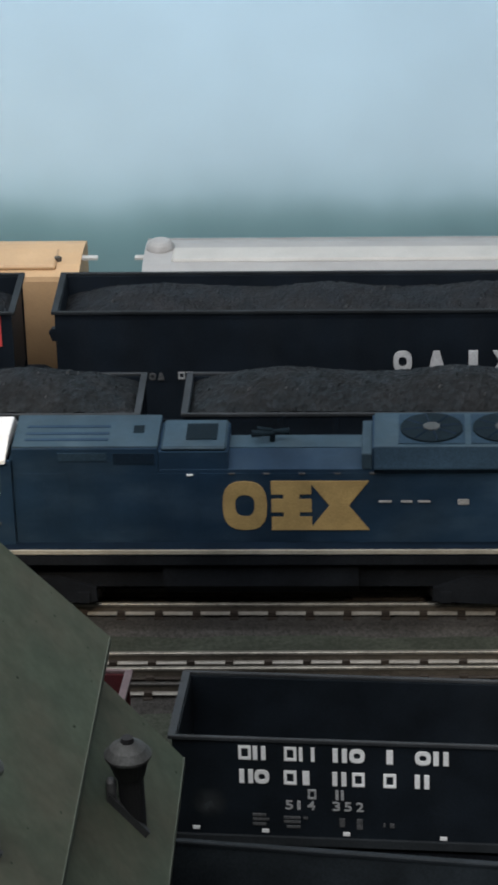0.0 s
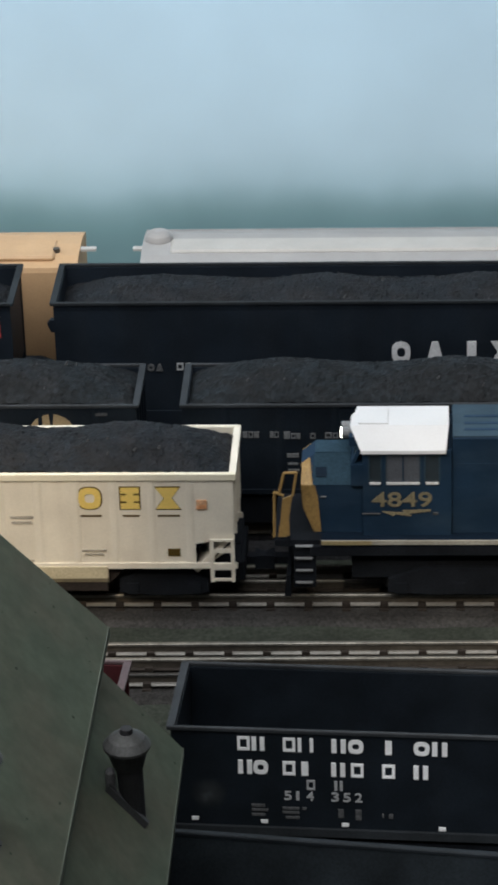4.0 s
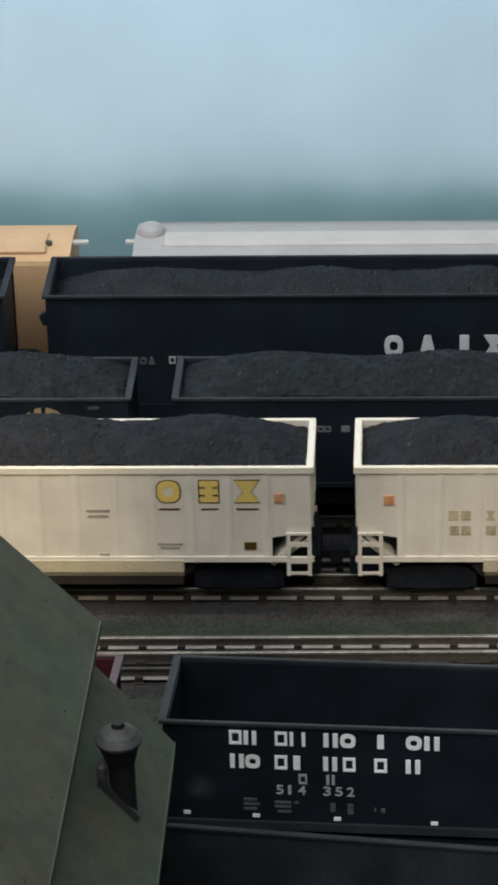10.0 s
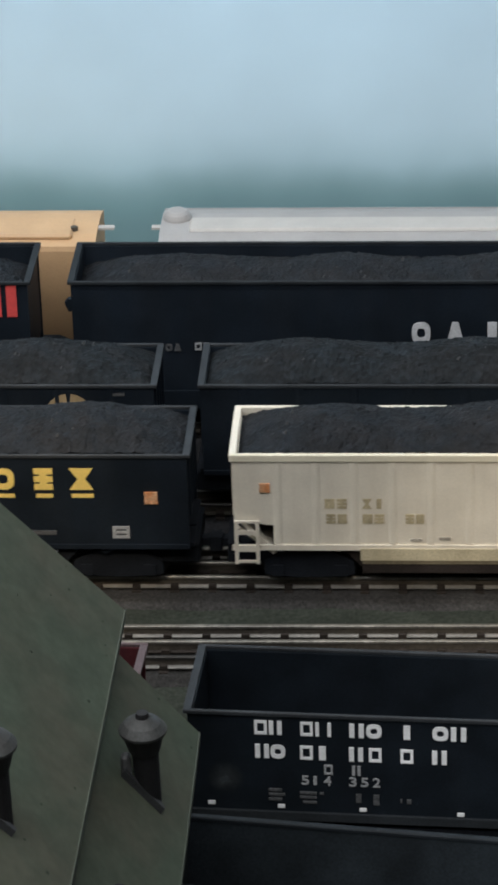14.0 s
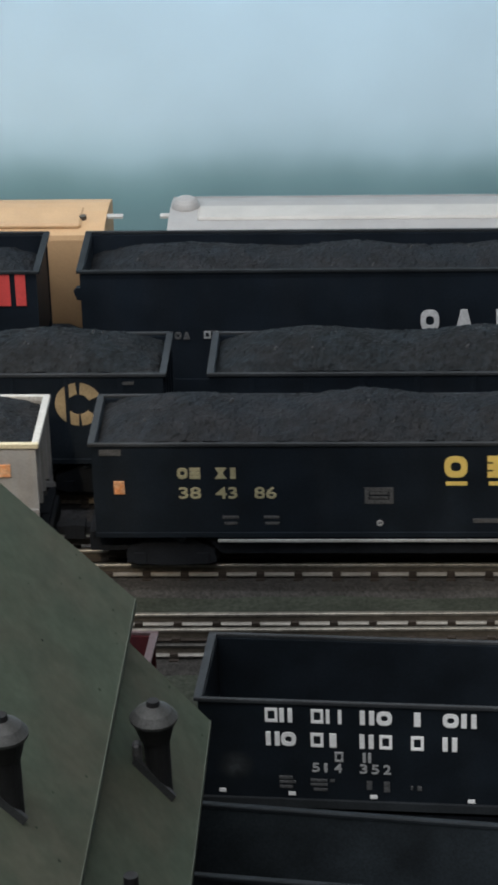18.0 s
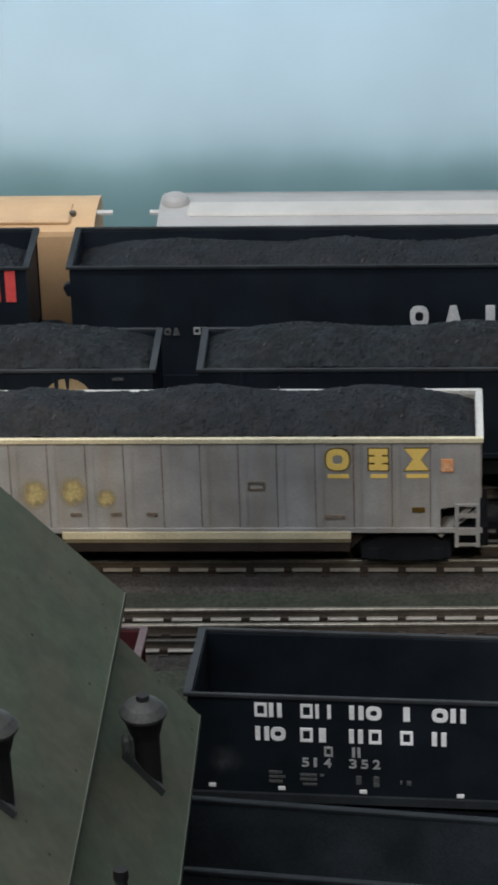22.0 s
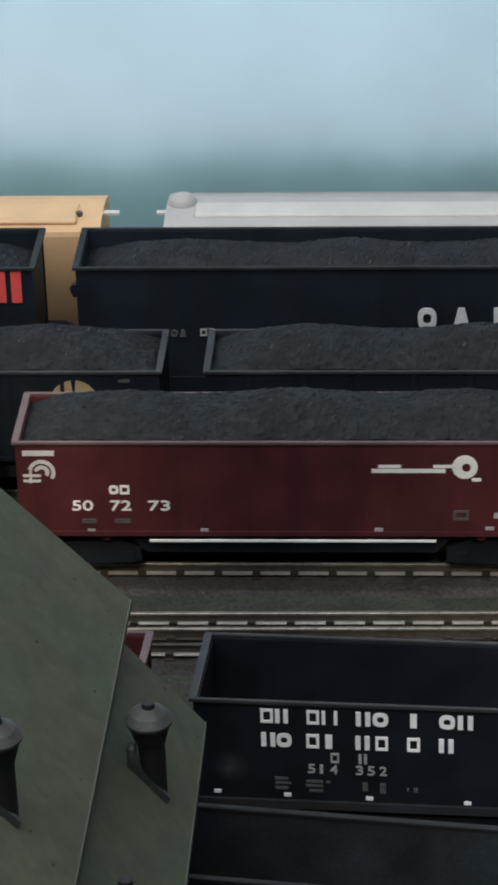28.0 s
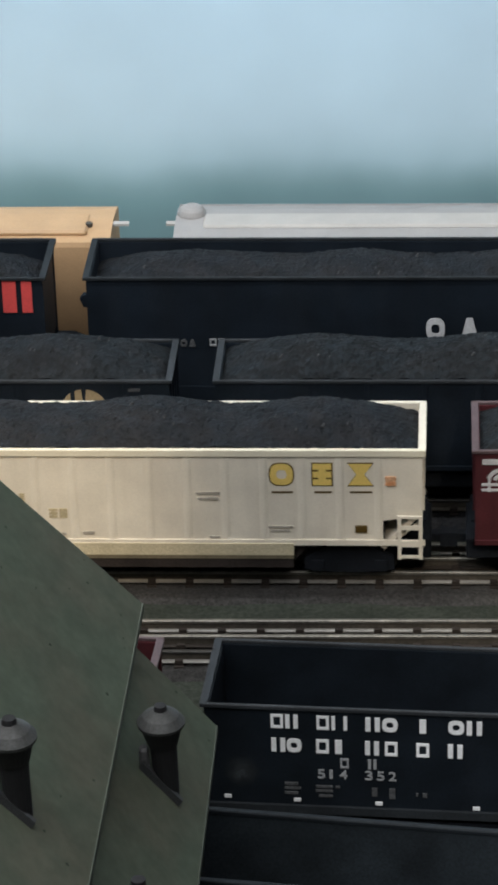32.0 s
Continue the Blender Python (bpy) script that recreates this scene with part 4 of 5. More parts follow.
# ---- the diesel locomotive ----
def locomotive(x):
    """A six-axle road diesel whose cab end trails; x is where its nose tip stands."""
    loco = thing("diesel_locomotive", "dark blue diesel locomotive with white cab roof and yellow nose", "locomotive", "coal train")
    part("frame", boxes((0.006, 0.462, -0.0315, 0.0315, 0.0405, 0.0470), bevel=0.0004), UNDER, loco, "black underframe")
    part("sill_stripe", boxes((0.0125, 0.456, -0.0326, -0.0315, 0.0486, 0.0512)), SILL_STRIPE, loco, "cream sill stripe")
    part("sill_stripe", boxes((0.0125, 0.456, 0.0315, 0.0326, 0.0486, 0.0512)), SILL_STRIPE, loco, "cream sill stripe")
    part("sill_flash", boxes((0.0125, 0.0420, -0.0328, -0.0326, 0.0486, 0.0512)), SILL_YELLOW, loco, "yellow front of the sill stripe")
    part("walkway", boxes((0.0125, 0.456, -0.0315, 0.0315, 0.0470, 0.0505)), DECK, loco, "dark blue walkway")
    # Added black filler: hides the lit ground where shade lies under the frame.
    part("underbody", boxes((0.0300, 0.4350, -0.0225, 0.0225, 0.0215, 0.0405)), UNDER, loco, "added black filler below the frame")
    # nose: a chamfered snout whose top slopes down to the front
    def ring(bm, xs, zt):
        low = [(-0.0200, 0.0500), (-0.0200, 0.0660), (-0.0200, 0.0815), (-0.0080, zt), (0.0080, zt), (0.0200, 0.0815), (0.0200, 0.0660), (0.0200, 0.0500)]
        return [bm.verts.new((xs[min(i, 7 - i)], y, z)) for i, (y, z) in enumerate(low)]

    tip = (0.0082, 0.0024, 0.0015, 0.0010)
    nose = bmesh.new()
    rings = [ring(nose, tip, 0.0900), ring(nose, (0.0120, 0.0095, 0.0090, 0.0085), 0.0962), ring(nose, (0.0375, 0.0375, 0.0375, 0.0300), 0.0966)]
    for ring_a, ring_b in zip(rings, rings[1:]):
        for i in range(8):
            nose.faces.new((ring_a[(i + 1) % 8], ring_a[i], ring_b[i], ring_b[(i + 1) % 8]))
    for i in range(3):
        nose.faces.new((rings[0][i], rings[0][i + 1], rings[0][6 - i], rings[0][7 - i]))
    nose.faces.new(rings[2])
    bmesh.ops.recalc_face_normals(nose, faces=nose.faces)
    part("nose", nose, BLUE, loco)

    def plate(quad, lift):
        """A thin plate on a sloping face."""
        bm = bmesh.new()
        low_v, top_v = [bm.verts.new(q) for q in quad], [bm.verts.new(Vector(q) + Vector(lift)) for q in quad]
        bm.faces.new(low_v), bm.faces.new(top_v[::-1])
        for i in range(4):
            bm.faces.new((low_v[i], low_v[(i + 1) % 4], top_v[(i + 1) % 4], top_v[i]))
        bmesh.ops.recalc_face_normals(bm, faces=bm.faces)
        return bm

    for s in (-1, 1):
        lift = (0, s * 0.0003, 0.0004)
        part("nose_shoulder", plate([(0.0079, s * 0.0200, 0.0815), (0.0368, s * 0.0200, 0.0815), (0.0298, s * 0.0080, 0.0966), (0.0086, s * 0.0080, 0.0962)], lift), NOSE_TOP, loco, "paler sloping nose shoulder")
        part("shoulder_flash", plate([(0.0015, s * 0.0201, 0.0815), (0.0078, s * 0.0201, 0.0815), (0.0060, s * 0.0085, 0.0938), (0.0010, s * 0.0085, 0.0898)], lift), NOSE_YELLOW, loco, "yellow flash on the shoulder")
        part("number_light", plate([(0.0095, s * 0.0171, 0.0852), (0.0160, s * 0.0171, 0.0852), (0.0160, s * 0.0134, 0.0898), (0.0095, s * 0.0134, 0.0898)], (0, s * 0.0006, 0.0007)), GRILLE_DARK, loco, "small dark blue class light")
        y0, y1 = sorted((s * 0.0201, s * 0.0205))
        part("nose_flash", prism([(0.0082, 0.0510), (0.0024, 0.0660), (0.0015, 0.0814), (0.0090, 0.0814), (0.0106, 0.0740), (0.0116, 0.0600), (0.0122, 0.0510)], y0, y1, "y"), NOSE_YELLOW, loco, "yellow side flash of the nose")
        part("grab_iron", boxes((0.0120, 0.0155, min(s * 0.0203, s * 0.0209), max(s * 0.0203, s * 0.0209), 0.0738, 0.0745)), STEP_EDGE, loco, "small bright grab iron")
    part("nose_roof", boxes((0.0090, 0.0300, -0.0078, 0.0078, 0.0962, 0.0970)), NOSE_TOP, loco, "paler nose top")
    part("nose_front", prism([(0.0074, 0.0510), (0.0016, 0.0660), (0.0007, 0.0815), (0.0014, 0.0815), (0.0023, 0.0660), (0.0081, 0.0510)], -0.0190, 0.0190, "y"), NOSE_YELLOW, loco, "yellow nose front")
    # cab: walls with real window openings
    cx0, cx1 = 0.0370, 0.0885
    for s in (-1, 1):
        y0, y1 = sorted((s * 0.0240, s * 0.0225))
        wall = bmesh.new()
        for span in ((cx0, cx1, 0.0500, 0.0852), (cx0, cx1, 0.1036, 0.1060), (cx0, 0.0402, 0.0852, 0.1036), (0.0482, 0.0499, 0.0852, 0.1036), (0.0708, 0.0726, 0.0852, 0.1036), (0.0820, cx1, 0.0852, 0.1036)):
            box(wall, span[0], span[1], y0, y1, span[2], span[3])
        side = part("cab_side", wall, BLUE, loco)
        for wx0, wx1, lx0, lx1 in ((0.0402, 0.0482, 0.0410, 0.0475), (0.0499, 0.0708, 0.0508, 0.0700), (0.0726, 0.0820, 0.0735, 0.0810)):
            wide = wx1 - wx0 > 0.01
            part("window", boxes((wx0, wx1, min(s * 0.0228, s * 0.0233), max(s * 0.0228, s * 0.0233), 0.0852, 0.1036)), BLIND if wide else GLASS, side, "cab window with pale interior" if wide else "dark cab window")
            part("window_frame", boxes((wx0, wx0 + 0.0009, min(s * 0.0236, s * 0.0243), max(s * 0.0236, s * 0.0243), 0.0855, 0.1036), (wx1 - 0.0009, wx1, min(s * 0.0236, s * 0.0243), max(s * 0.0236, s * 0.0243), 0.0855, 0.1036), (wx0, wx1, min(s * 0.0236, s * 0.0243), max(s * 0.0236, s * 0.0243), 0.1026, 0.1036)), BLUE_ROOF, side, "thin grey-blue window frame")
            part("window_ledge", boxes((lx0, lx1, min(s * 0.0240, s * 0.0250), max(s * 0.0240, s * 0.0250), 0.0843, 0.0855)), WHITE_INK, side, "white window ledge")
        part("window_bar", boxes((0.0600, 0.0608, min(s * 0.0234, s * 0.0240), max(s * 0.0234, s * 0.0240), 0.0852, 0.1036)), BLUE, side)
        part("seat_back", boxes((0.0535, 0.0585, min(s * 0.0140, s * 0.0165), max(s * 0.0140, s * 0.0165), 0.0780, 0.0960), bevel=0.0008), STEP_EDGE, loco, "grey cab seat")
    part("cab_front", prism([(0.0300, 0.0960), (0.0320, 0.0960), (0.0370, 0.1062), (0.0350, 0.1062)], -0.0215, 0.0215, "y"), BLUE, loco, "sloping windscreen wall")
    part("windscreen", prism([(0.0318, 0.1000), (0.0321, 0.1000), (0.0350, 0.1060), (0.0347, 0.1060)], -0.0180, 0.0180, "y"), GLASS, loco, "dark windscreen")
    part("cab_brow", boxes((0.0300, 0.0400, -0.0222, 0.0222, 0.0820, 0.0960)), BLUE, loco)
    part("cab_rear", boxes((0.0870, 0.0885, -0.0225, 0.0225, 0.0500, 0.1045)), BLUE, loco)
    roof = bmesh.new()
    section = [(-0.0262, 0.1048), (-0.0258, 0.1068), (-0.0125, 0.1166), (0.0125, 0.1166), (0.0258, 0.1068), (0.0262, 0.1048), (0.0, 0.1085)]
    nose_x, tail_x = (0.0358, 0.0358, 0.0297, 0.0335, 0.0360, 0.0360, 0.0385), (0.0852, 0.0853, 0.0870, 0.0872, 0.0873, 0.0873, 0.0870)
    front = [roof.verts.new((x0, *q)) for x0, q in zip(nose_x, section)]
    back = [roof.verts.new((x1, *q)) for x1, q in zip(tail_x, section)]
    n = len(section)
    roof.faces.new(front), roof.faces.new(back[::-1])
    for i in range(n):
        roof.faces.new((front[(i + 1) % n], front[i], back[i], back[(i + 1) % n]))
    bmesh.ops.recalc_face_normals(roof, faces=roof.faces)
    part("cab_roof", roof, CAB_WHITE, loco, "bright white cab roof")
    part("roof_brow", boxes((0.0300, 0.0372, -0.0115, 0.0080, 0.1092, 0.1150), bevel=0.0014), CAB_WHITE, loco, "white brow over the headlights")
    part("roof_unit", boxes((0.0345, 0.0520, -0.0110, 0.0060, 0.1165, 0.1175), bevel=0.0003), CAB_WHITE, loco, "low white air unit")
    for s in (-1, 1):
        lamp = part("headlight", rod((0.0250, s * 0.0036 - 0.0045, 0.1100), (0.0330, s * 0.0036 - 0.0045, 0.1100), 0.0033, None, 14), STEP_EDGE, loco, "round headlight housing")
        part("lens", rod((0.0242, s * 0.0036 - 0.0045, 0.1100), (0.0250, s * 0.0036 - 0.0045, 0.1100), 0.0031, None, 14), LENS if s < 0 else GLASS, lamp, "lit headlight lens" if s < 0 else "unlit lens")
    part("headlight_box", boxes((0.0290, 0.0385, -0.0150, 0.0060, 0.1040, 0.1110), bevel=0.0006), BLUE, loco, "dark headlight box")
    # long hood, in the steps that its roof shows
    def hood(x0, x1, outline, name, mat=BLUE):
        return part(name, prism(outline, x0, x1, "x"), mat, loco)

    full = [(-0.0212, 0.0500), (0.0212, 0.0500), (0.0212, 0.1120), (0.0208, 0.1125), (-0.0208, 0.1125), (-0.0212, 0.1120)]
    low = [(-0.0212, 0.0500), (0.0212, 0.0500), (0.0212, 0.0985), (0.0080, 0.1058), (-0.0080, 0.1058), (-0.0212, 0.0985)]
    h1 = hood(0.0890, 0.1742, full, "hood_front")
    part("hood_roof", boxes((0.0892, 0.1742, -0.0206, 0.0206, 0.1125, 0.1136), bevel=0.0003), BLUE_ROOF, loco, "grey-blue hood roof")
    for y in (-0.0120, -0.0040, 0.0050):
        part("roof_slot", boxes((0.0960, 0.1450, y - 0.0014, y + 0.0014, 0.1136, 0.1139)), BLUE, loco, "dark slot in the roof")
    part("roof_hatch", boxes((0.1588, 0.1650, -0.0035, 0.0055, 0.1136, 0.1142), bevel=0.0002), FAN, loco, "square dark hatch")
    part("intake_grille", boxes((0.1160, 0.1440, -0.0218, -0.0212, 0.1046, 0.1096)), GRILLE_PALE, h1, "paler intake grille")
    part("intake_grille", boxes((0.1480, 0.1720, -0.0216, -0.0212, 0.1022, 0.1092)), GRILLE_DARK, h1, "dark intake grille")
    h2 = hood(0.1744, 0.2150, low, "hood_step")
    part("blower_box", boxes((0.1744, 0.2148, -0.0210, 0.0170, 0.0960, 0.1097)), BLUE, loco, "blue blower housing")
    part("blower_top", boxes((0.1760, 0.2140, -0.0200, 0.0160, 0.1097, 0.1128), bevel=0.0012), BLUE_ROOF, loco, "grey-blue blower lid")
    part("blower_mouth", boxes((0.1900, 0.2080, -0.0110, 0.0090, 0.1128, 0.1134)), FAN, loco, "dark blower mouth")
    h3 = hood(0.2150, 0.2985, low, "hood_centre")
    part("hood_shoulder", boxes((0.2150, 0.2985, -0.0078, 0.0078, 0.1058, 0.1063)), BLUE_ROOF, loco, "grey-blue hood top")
    horn = bmesh.new()
    rod((0.2400, 0.0, 0.1060), (0.2400, 0.0, 0.1120), 0.0016, horn)
    for dx, dy, lx in ((-0.012, -0.002, 0.012), (0.010, 0.001, -0.010), (-0.009, 0.003, 0.009)):
        rod((0.2400, dy, 0.1120), (0.2400 + dx, dy, 0.1122), 0.0010, horn, 8, 0.0024)
    part("horn", horn, FAN, loco, "grey air horn cluster")
    h4 = hood(0.2985, 0.4300, full, "radiator_hood")
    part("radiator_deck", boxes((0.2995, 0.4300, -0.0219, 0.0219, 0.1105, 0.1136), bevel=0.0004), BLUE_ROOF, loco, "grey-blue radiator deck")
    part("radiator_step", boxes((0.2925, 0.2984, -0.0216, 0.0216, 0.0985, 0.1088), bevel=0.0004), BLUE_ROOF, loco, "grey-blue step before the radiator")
    # The flare is a paler blue, with the light on its slope coloured in.
    for s in (-1, 1):
        part("radiator_flare", prism([(s * 0.0212, 0.0955), (s * 0.0258, 0.1005), (s * 0.0258, 0.1012), (s * 0.0221, 0.1132), (s * 0.0212, 0.1132)], 0.2998, 0.4298, "x"), GRILLE_PALE, loco, "paler blue flared radiator side")
    for k in range(3):
        fx = 0.3330 + 0.042 * k
        fan = part("fan", rod((fx, 0.0, 0.1136), (fx, 0.0, 0.1152), 0.0182, None, 28), FAN, loco, "round radiator fan")
        part("fan_ring", boxes((fx - 0.0193, fx + 0.0193, -0.0190, 0.0190, 0.1134, 0.1141)), GRILLE_PALE, fan, "square blue fan surround")
        part("fan_hub", rod((fx, 0.0, 0.1152), (fx, 0.0, 0.1160), 0.0050, None, 16), VENT_CAP, fan, "pale fan hub")
        for a in range(8):
            c, si = math.cos(a * math.pi / 4 + 0.2), math.sin(a * math.pi / 4 + 0.2)
            part("fan_blade", rod((fx + 0.005 * c, 0.005 * si, 0.1153), (fx + 0.017 * c, 0.017 * si, 0.1153), 0.0007, None, 4), GRILLE_DARK, fan)
    part("rear_hood", prism([(0.4300, 0.0500), (0.4480, 0.0500), (0.4480, 0.0930), (0.4420, 0.1000), (0.4300, 0.1000)], -0.0190, 0.0190, "y"), BLUE, loco)
    # doors on the hood side
    for k in range(14):
        dx = 0.0930 + k * 0.0150
        part("hood_door", boxes((dx, dx + 0.0138, -0.0214, -0.0212, 0.0520, 0.0960)), BLUE, h1 if dx < 0.17 else h2 if dx < 0.21 else h3)
    for k in range(8):
        dx = 0.3030 + k * 0.0150
        part("hood_door", boxes((dx, dx + 0.0138, -0.0214, -0.0212, 0.0520, 0.0940)), BLUE, h4)
    # writing and emblems
    y = -0.0243
    writing("4849", 0.0132, DULL_GOLD, loco, 0.0421, y - 0.0001, 0.0697, wide=0.0350)
    part("flash_mark", prism([(0.0480, 0.0664), (0.0606, 0.0657), (0.0598, 0.0672), (0.0764, 0.0676), (0.0764, 0.0664), (0.0640, 0.0650), (0.0650, 0.0632), (0.0560, 0.0645), (0.0545, 0.0634)], y - 0.0003, y + 0.0002, "y"), DULL_GOLD, loco, "gold zigzag flash")
    letters(loco, [("block", 0.0364, 0.0470, 0.0646, 0.0652), ("block", 0.0777, 0.0808, 0.0642, 0.0656)], y + 0.0001, DIM_INK, "data_line", "small grey mark")
    y = -0.0218
    part("emblem", marks("ring", 0.2110, 0.2370, 0.0590, 0.0912, y, bmesh.new()), GOLD, loco, "large gold emblem shape")
    part("emblem", marks("bars", 0.2395, 0.2630, 0.0590, 0.0912, y, bmesh.new()), GOLD, loco, "large gold emblem shape")
    part("emblem", marks("bowtie", 0.2615, 0.2965, 0.0590, 0.0912, y, bmesh.new()), GOLD, loco, "large gold emblem shape")
    letters(loco, [("block", 0.3020, 0.3095, 0.0772, 0.0782), ("block", 0.3150, 0.3215, 0.0772, 0.0782), ("block", 0.3250, 0.3320, 0.0772, 0.0782), ("block", 0.3480, 0.3545, 0.0758, 0.0790)], y, GREY_INK, "stencil", "pale grey stencil mark")
    for k in range(5):
        part("grab_iron", boxes((0.2150 + k * 0.0205, 0.2185 + k * 0.0205, -0.0222, -0.0213, 0.0956, 0.0964)), DIM_INK, loco, "small dim grab iron")
    part("grab_iron", boxes((0.1908, 0.1942, -0.0222, -0.0212, 0.0948, 0.0957)), WHITE_INK, loco, "small bright grab iron")
    # front platform: yellow end rail and steps
    part("front_platform", boxes((-0.0150, 0.0140, -0.0290, 0.0290, 0.0460, 0.0500)), UNDER, loco)
    for s in (-1,):
        lo, hi = sorted((s * 0.0278, s * 0.0290))
        y = s * 0.0284
        gate = prism([(-0.0128, 0.0520), (-0.0059, 0.0520), (-0.0062, 0.0640), (-0.0040, 0.0796), (-0.0098, 0.0770), (-0.0110, 0.0640)], lo, hi, "y")
        rod((-0.0150, y, 0.0520), (-0.0143, y, 0.0815), 0.0009, gate)
        rod((-0.0143, y, 0.0815), (-0.0090, y, 0.0790), 0.0009, gate)
        rod((-0.0117, y, 0.0800), (-0.0085, y, 0.0940), 0.0008, gate)
        rod((-0.0038, y, 0.0790), (-0.0012, y, 0.0942), 0.0008, gate)
        rod((-0.0085, y, 0.0940), (-0.0012, y, 0.0942), 0.0008, gate)
        part("end_rail", gate, NOSE_YELLOW, loco, "yellow end rail and panel")
        part("end_post", rod((-0.0068, y, 0.0460), (-0.0068, y, 0.0530), 0.0012), UNDER, loco)
    for s in (-1, 1):
        well = part("step_well", boxes((-0.0040, 0.0090, min(s * 0.0255, s * 0.0300), max(s * 0.0255, s * 0.0300), 0.0190, 0.0470)), UNDER, loco, "black step well")
        for k in range(4):
            z = 0.0228 + k * 0.0081
            part("step", boxes((-0.0028, 0.0072, min(s * 0.0298, s * 0.0322), max(s * 0.0298, s * 0.0322), z - 0.0003, z + 0.0003)), STEP_EDGE, well, "grey step tread")
    part("snow_plough", prism([(-0.0100, 0.0110), (-0.0060, 0.0110), (-0.0060, 0.0250), (-0.0085, 0.0250)], -0.0270, 0.0270, "y"), UNDER, loco)
    part("fuel_tank", prism([(-0.0270, 0.0400), (-0.0270, 0.0240), (-0.0180, 0.0150), (0.0180, 0.0150), (0.0270, 0.0240), (0.0270, 0.0400)], 0.1750, 0.2900, "x"), UNDER, loco, "black fuel tank")
    coupler(loco, -0.0085, -1)
    coupler(loco, 0.4640, 1)
    wheels = bogie(loco, 0.0930, 3, 0.0340) + bogie(loco, 0.3750, 3, 0.0340)
    loco.location.x = x
    return loco, wheels


TRAIN.append(locomotive(0.3510))


# ---- cars standing on the neighbouring tracks ----
def standing_cars():
    # two black coal hoppers on the next track
    low = dict(ribs=9, open_ends=False, half=0.0295, rim=0.0945)
    a, _, y = hopper("hopper_car", "black open hopper car with round tan emblem, heaped with coal", BLACK, BLACK_CHORD, (0.0140, 21.0, 0.6, COAL_BROWN), "standing coal cars", load=((-0.3, 0.9, 0.12), (0.0, 1.0, 0.12), (0.28, 1.0, 0.10)), **low)
    a.matrix_basis = pose(-0.0757 - L / 2, 0.0895, 0)
    gold = bmesh.new()
    cx, cz = -0.1297 - (-0.0757 - L / 2), 0.0735
    for lo, hi in ((96, 268), (24, 84), (276, 322)):
        pts = [(0.0145 * math.cos(radians(t)), 0.0145 * math.sin(radians(t))) for t in np.linspace(lo, hi, 14)] + [(0.0068 * math.cos(radians(t)), 0.0068 * math.sin(radians(t))) for t in np.linspace(hi, lo, 14)]
        prism([(cx + p, cz + q) for p, q in pts], y - 0.0004, y + 0.0002, "y", gold)
    part("round_emblem", gold, BEIGE, a, "dusty tan round emblem in three arcs")
    letters(a, [("block", -0.1025 - (-0.0757 - L / 2), -0.0955 - (-0.0757 - L / 2), 0.0868, 0.0886)], y, DIM_INK, "stencil", "dim grey stencil mark")
    b, _, y = hopper("hopper_car", "black open hopper car heaped with coal", BLACK, BLACK_CHORD, (0.0145, 27.0, 0.6, COAL_BROWN), "standing coal cars", load=((-0.305, 0.9, 0.09), (0.023, 1.0, 0.09), (0.33, 0.9, 0.10)), **low)
    b.matrix_basis = pose(-0.0512 + L / 2, 0.0895, 0)
    letters(b, [("frame", -0.0172 + 0.0505 - L / 2, -0.0134 + 0.0505 - L / 2, 0.0716, 0.0756), ("block", -0.0126 + 0.0505 - L / 2, -0.0098 + 0.0505 - L / 2, 0.0716, 0.0756), ("frame", -0.0092 + 0.0505 - L / 2, -0.0064 + 0.0505 - L / 2, 0.0716, 0.0756), ("block", -0.0058 + 0.0505 - L / 2, -0.0028 + 0.0505 - L / 2, 0.0716, 0.0756), ("block", 0.0038 + 0.0505 - L / 2, 0.0062 + 0.0505 - L / 2, 0.0716, 0.0756), ("frame", 0.0066 + 0.0505 - L / 2, 0.0092 + 0.0505 - L / 2, 0.0716, 0.0756), ("block", 0.0124 + 0.0505 - L / 2, 0.0160 + 0.0505 - L / 2, 0.0708, 0.0756), ("frame", 0.0166 + 0.0505 - L / 2, 0.0195 + 0.0505 - L / 2, 0.0708, 0.0744), ("block", 0.0200 + 0.0505 - L / 2, 0.0224 + 0.0505 - L / 2, 0.0708, 0.0744), ("frame", 0.0284 + 0.0505 - L / 2, 0.0316 + 0.0505 - L / 2, 0.0708, 0.0744), ("block", 0.0140 + 0.0505 - L / 2, 0.0212 + 0.0505 - L / 2, 0.0580, 0.0606), ("block", 0.0145 + 0.0505 - L / 2, 0.0205 + 0.0505 - L / 2, 0.0530, 0.0542), ("block", 0.0145 + 0.0505 - L / 2, 0.0215 + 0.0505 - L / 2, 0.0490, 0.0500), ("frame", 0.0373 + 0.0505 - L / 2, 0.0415 + 0.0505 - L / 2, 0.0710, 0.0748), ("frame", 0.0420 + 0.0505 - L / 2, 0.0455 + 0.0505 - L / 2, 0.0710, 0.0748), ("block", 0.0519 + 0.0505 - L / 2, 0.0570 + 0.0505 - L / 2, 0.0710, 0.0748)], y, MID_INK, "stencil", "dim grey lettering block")
    # two tall black hoppers behind them
    tall = dict(ribs=0, open_ends=False, half=0.0314, rim=0.1130, drop=0.0100)
    c, _, y = hopper("hopper_car", "tall black open hopper car with white lettering, part filled with coal", BLACK, DULL_RIM, (0.0125, 33.0, 0.52, COAL), "standing coal cars", load=((-0.29, 0.85, 0.13), (0.045, 1.0, 0.085), (0.37, 0.95, 0.09)), sag=0.0105, **tall)
    x0 = -0.1405 + L / 2
    c.matrix_basis = pose(x0, 0.2005, 0)
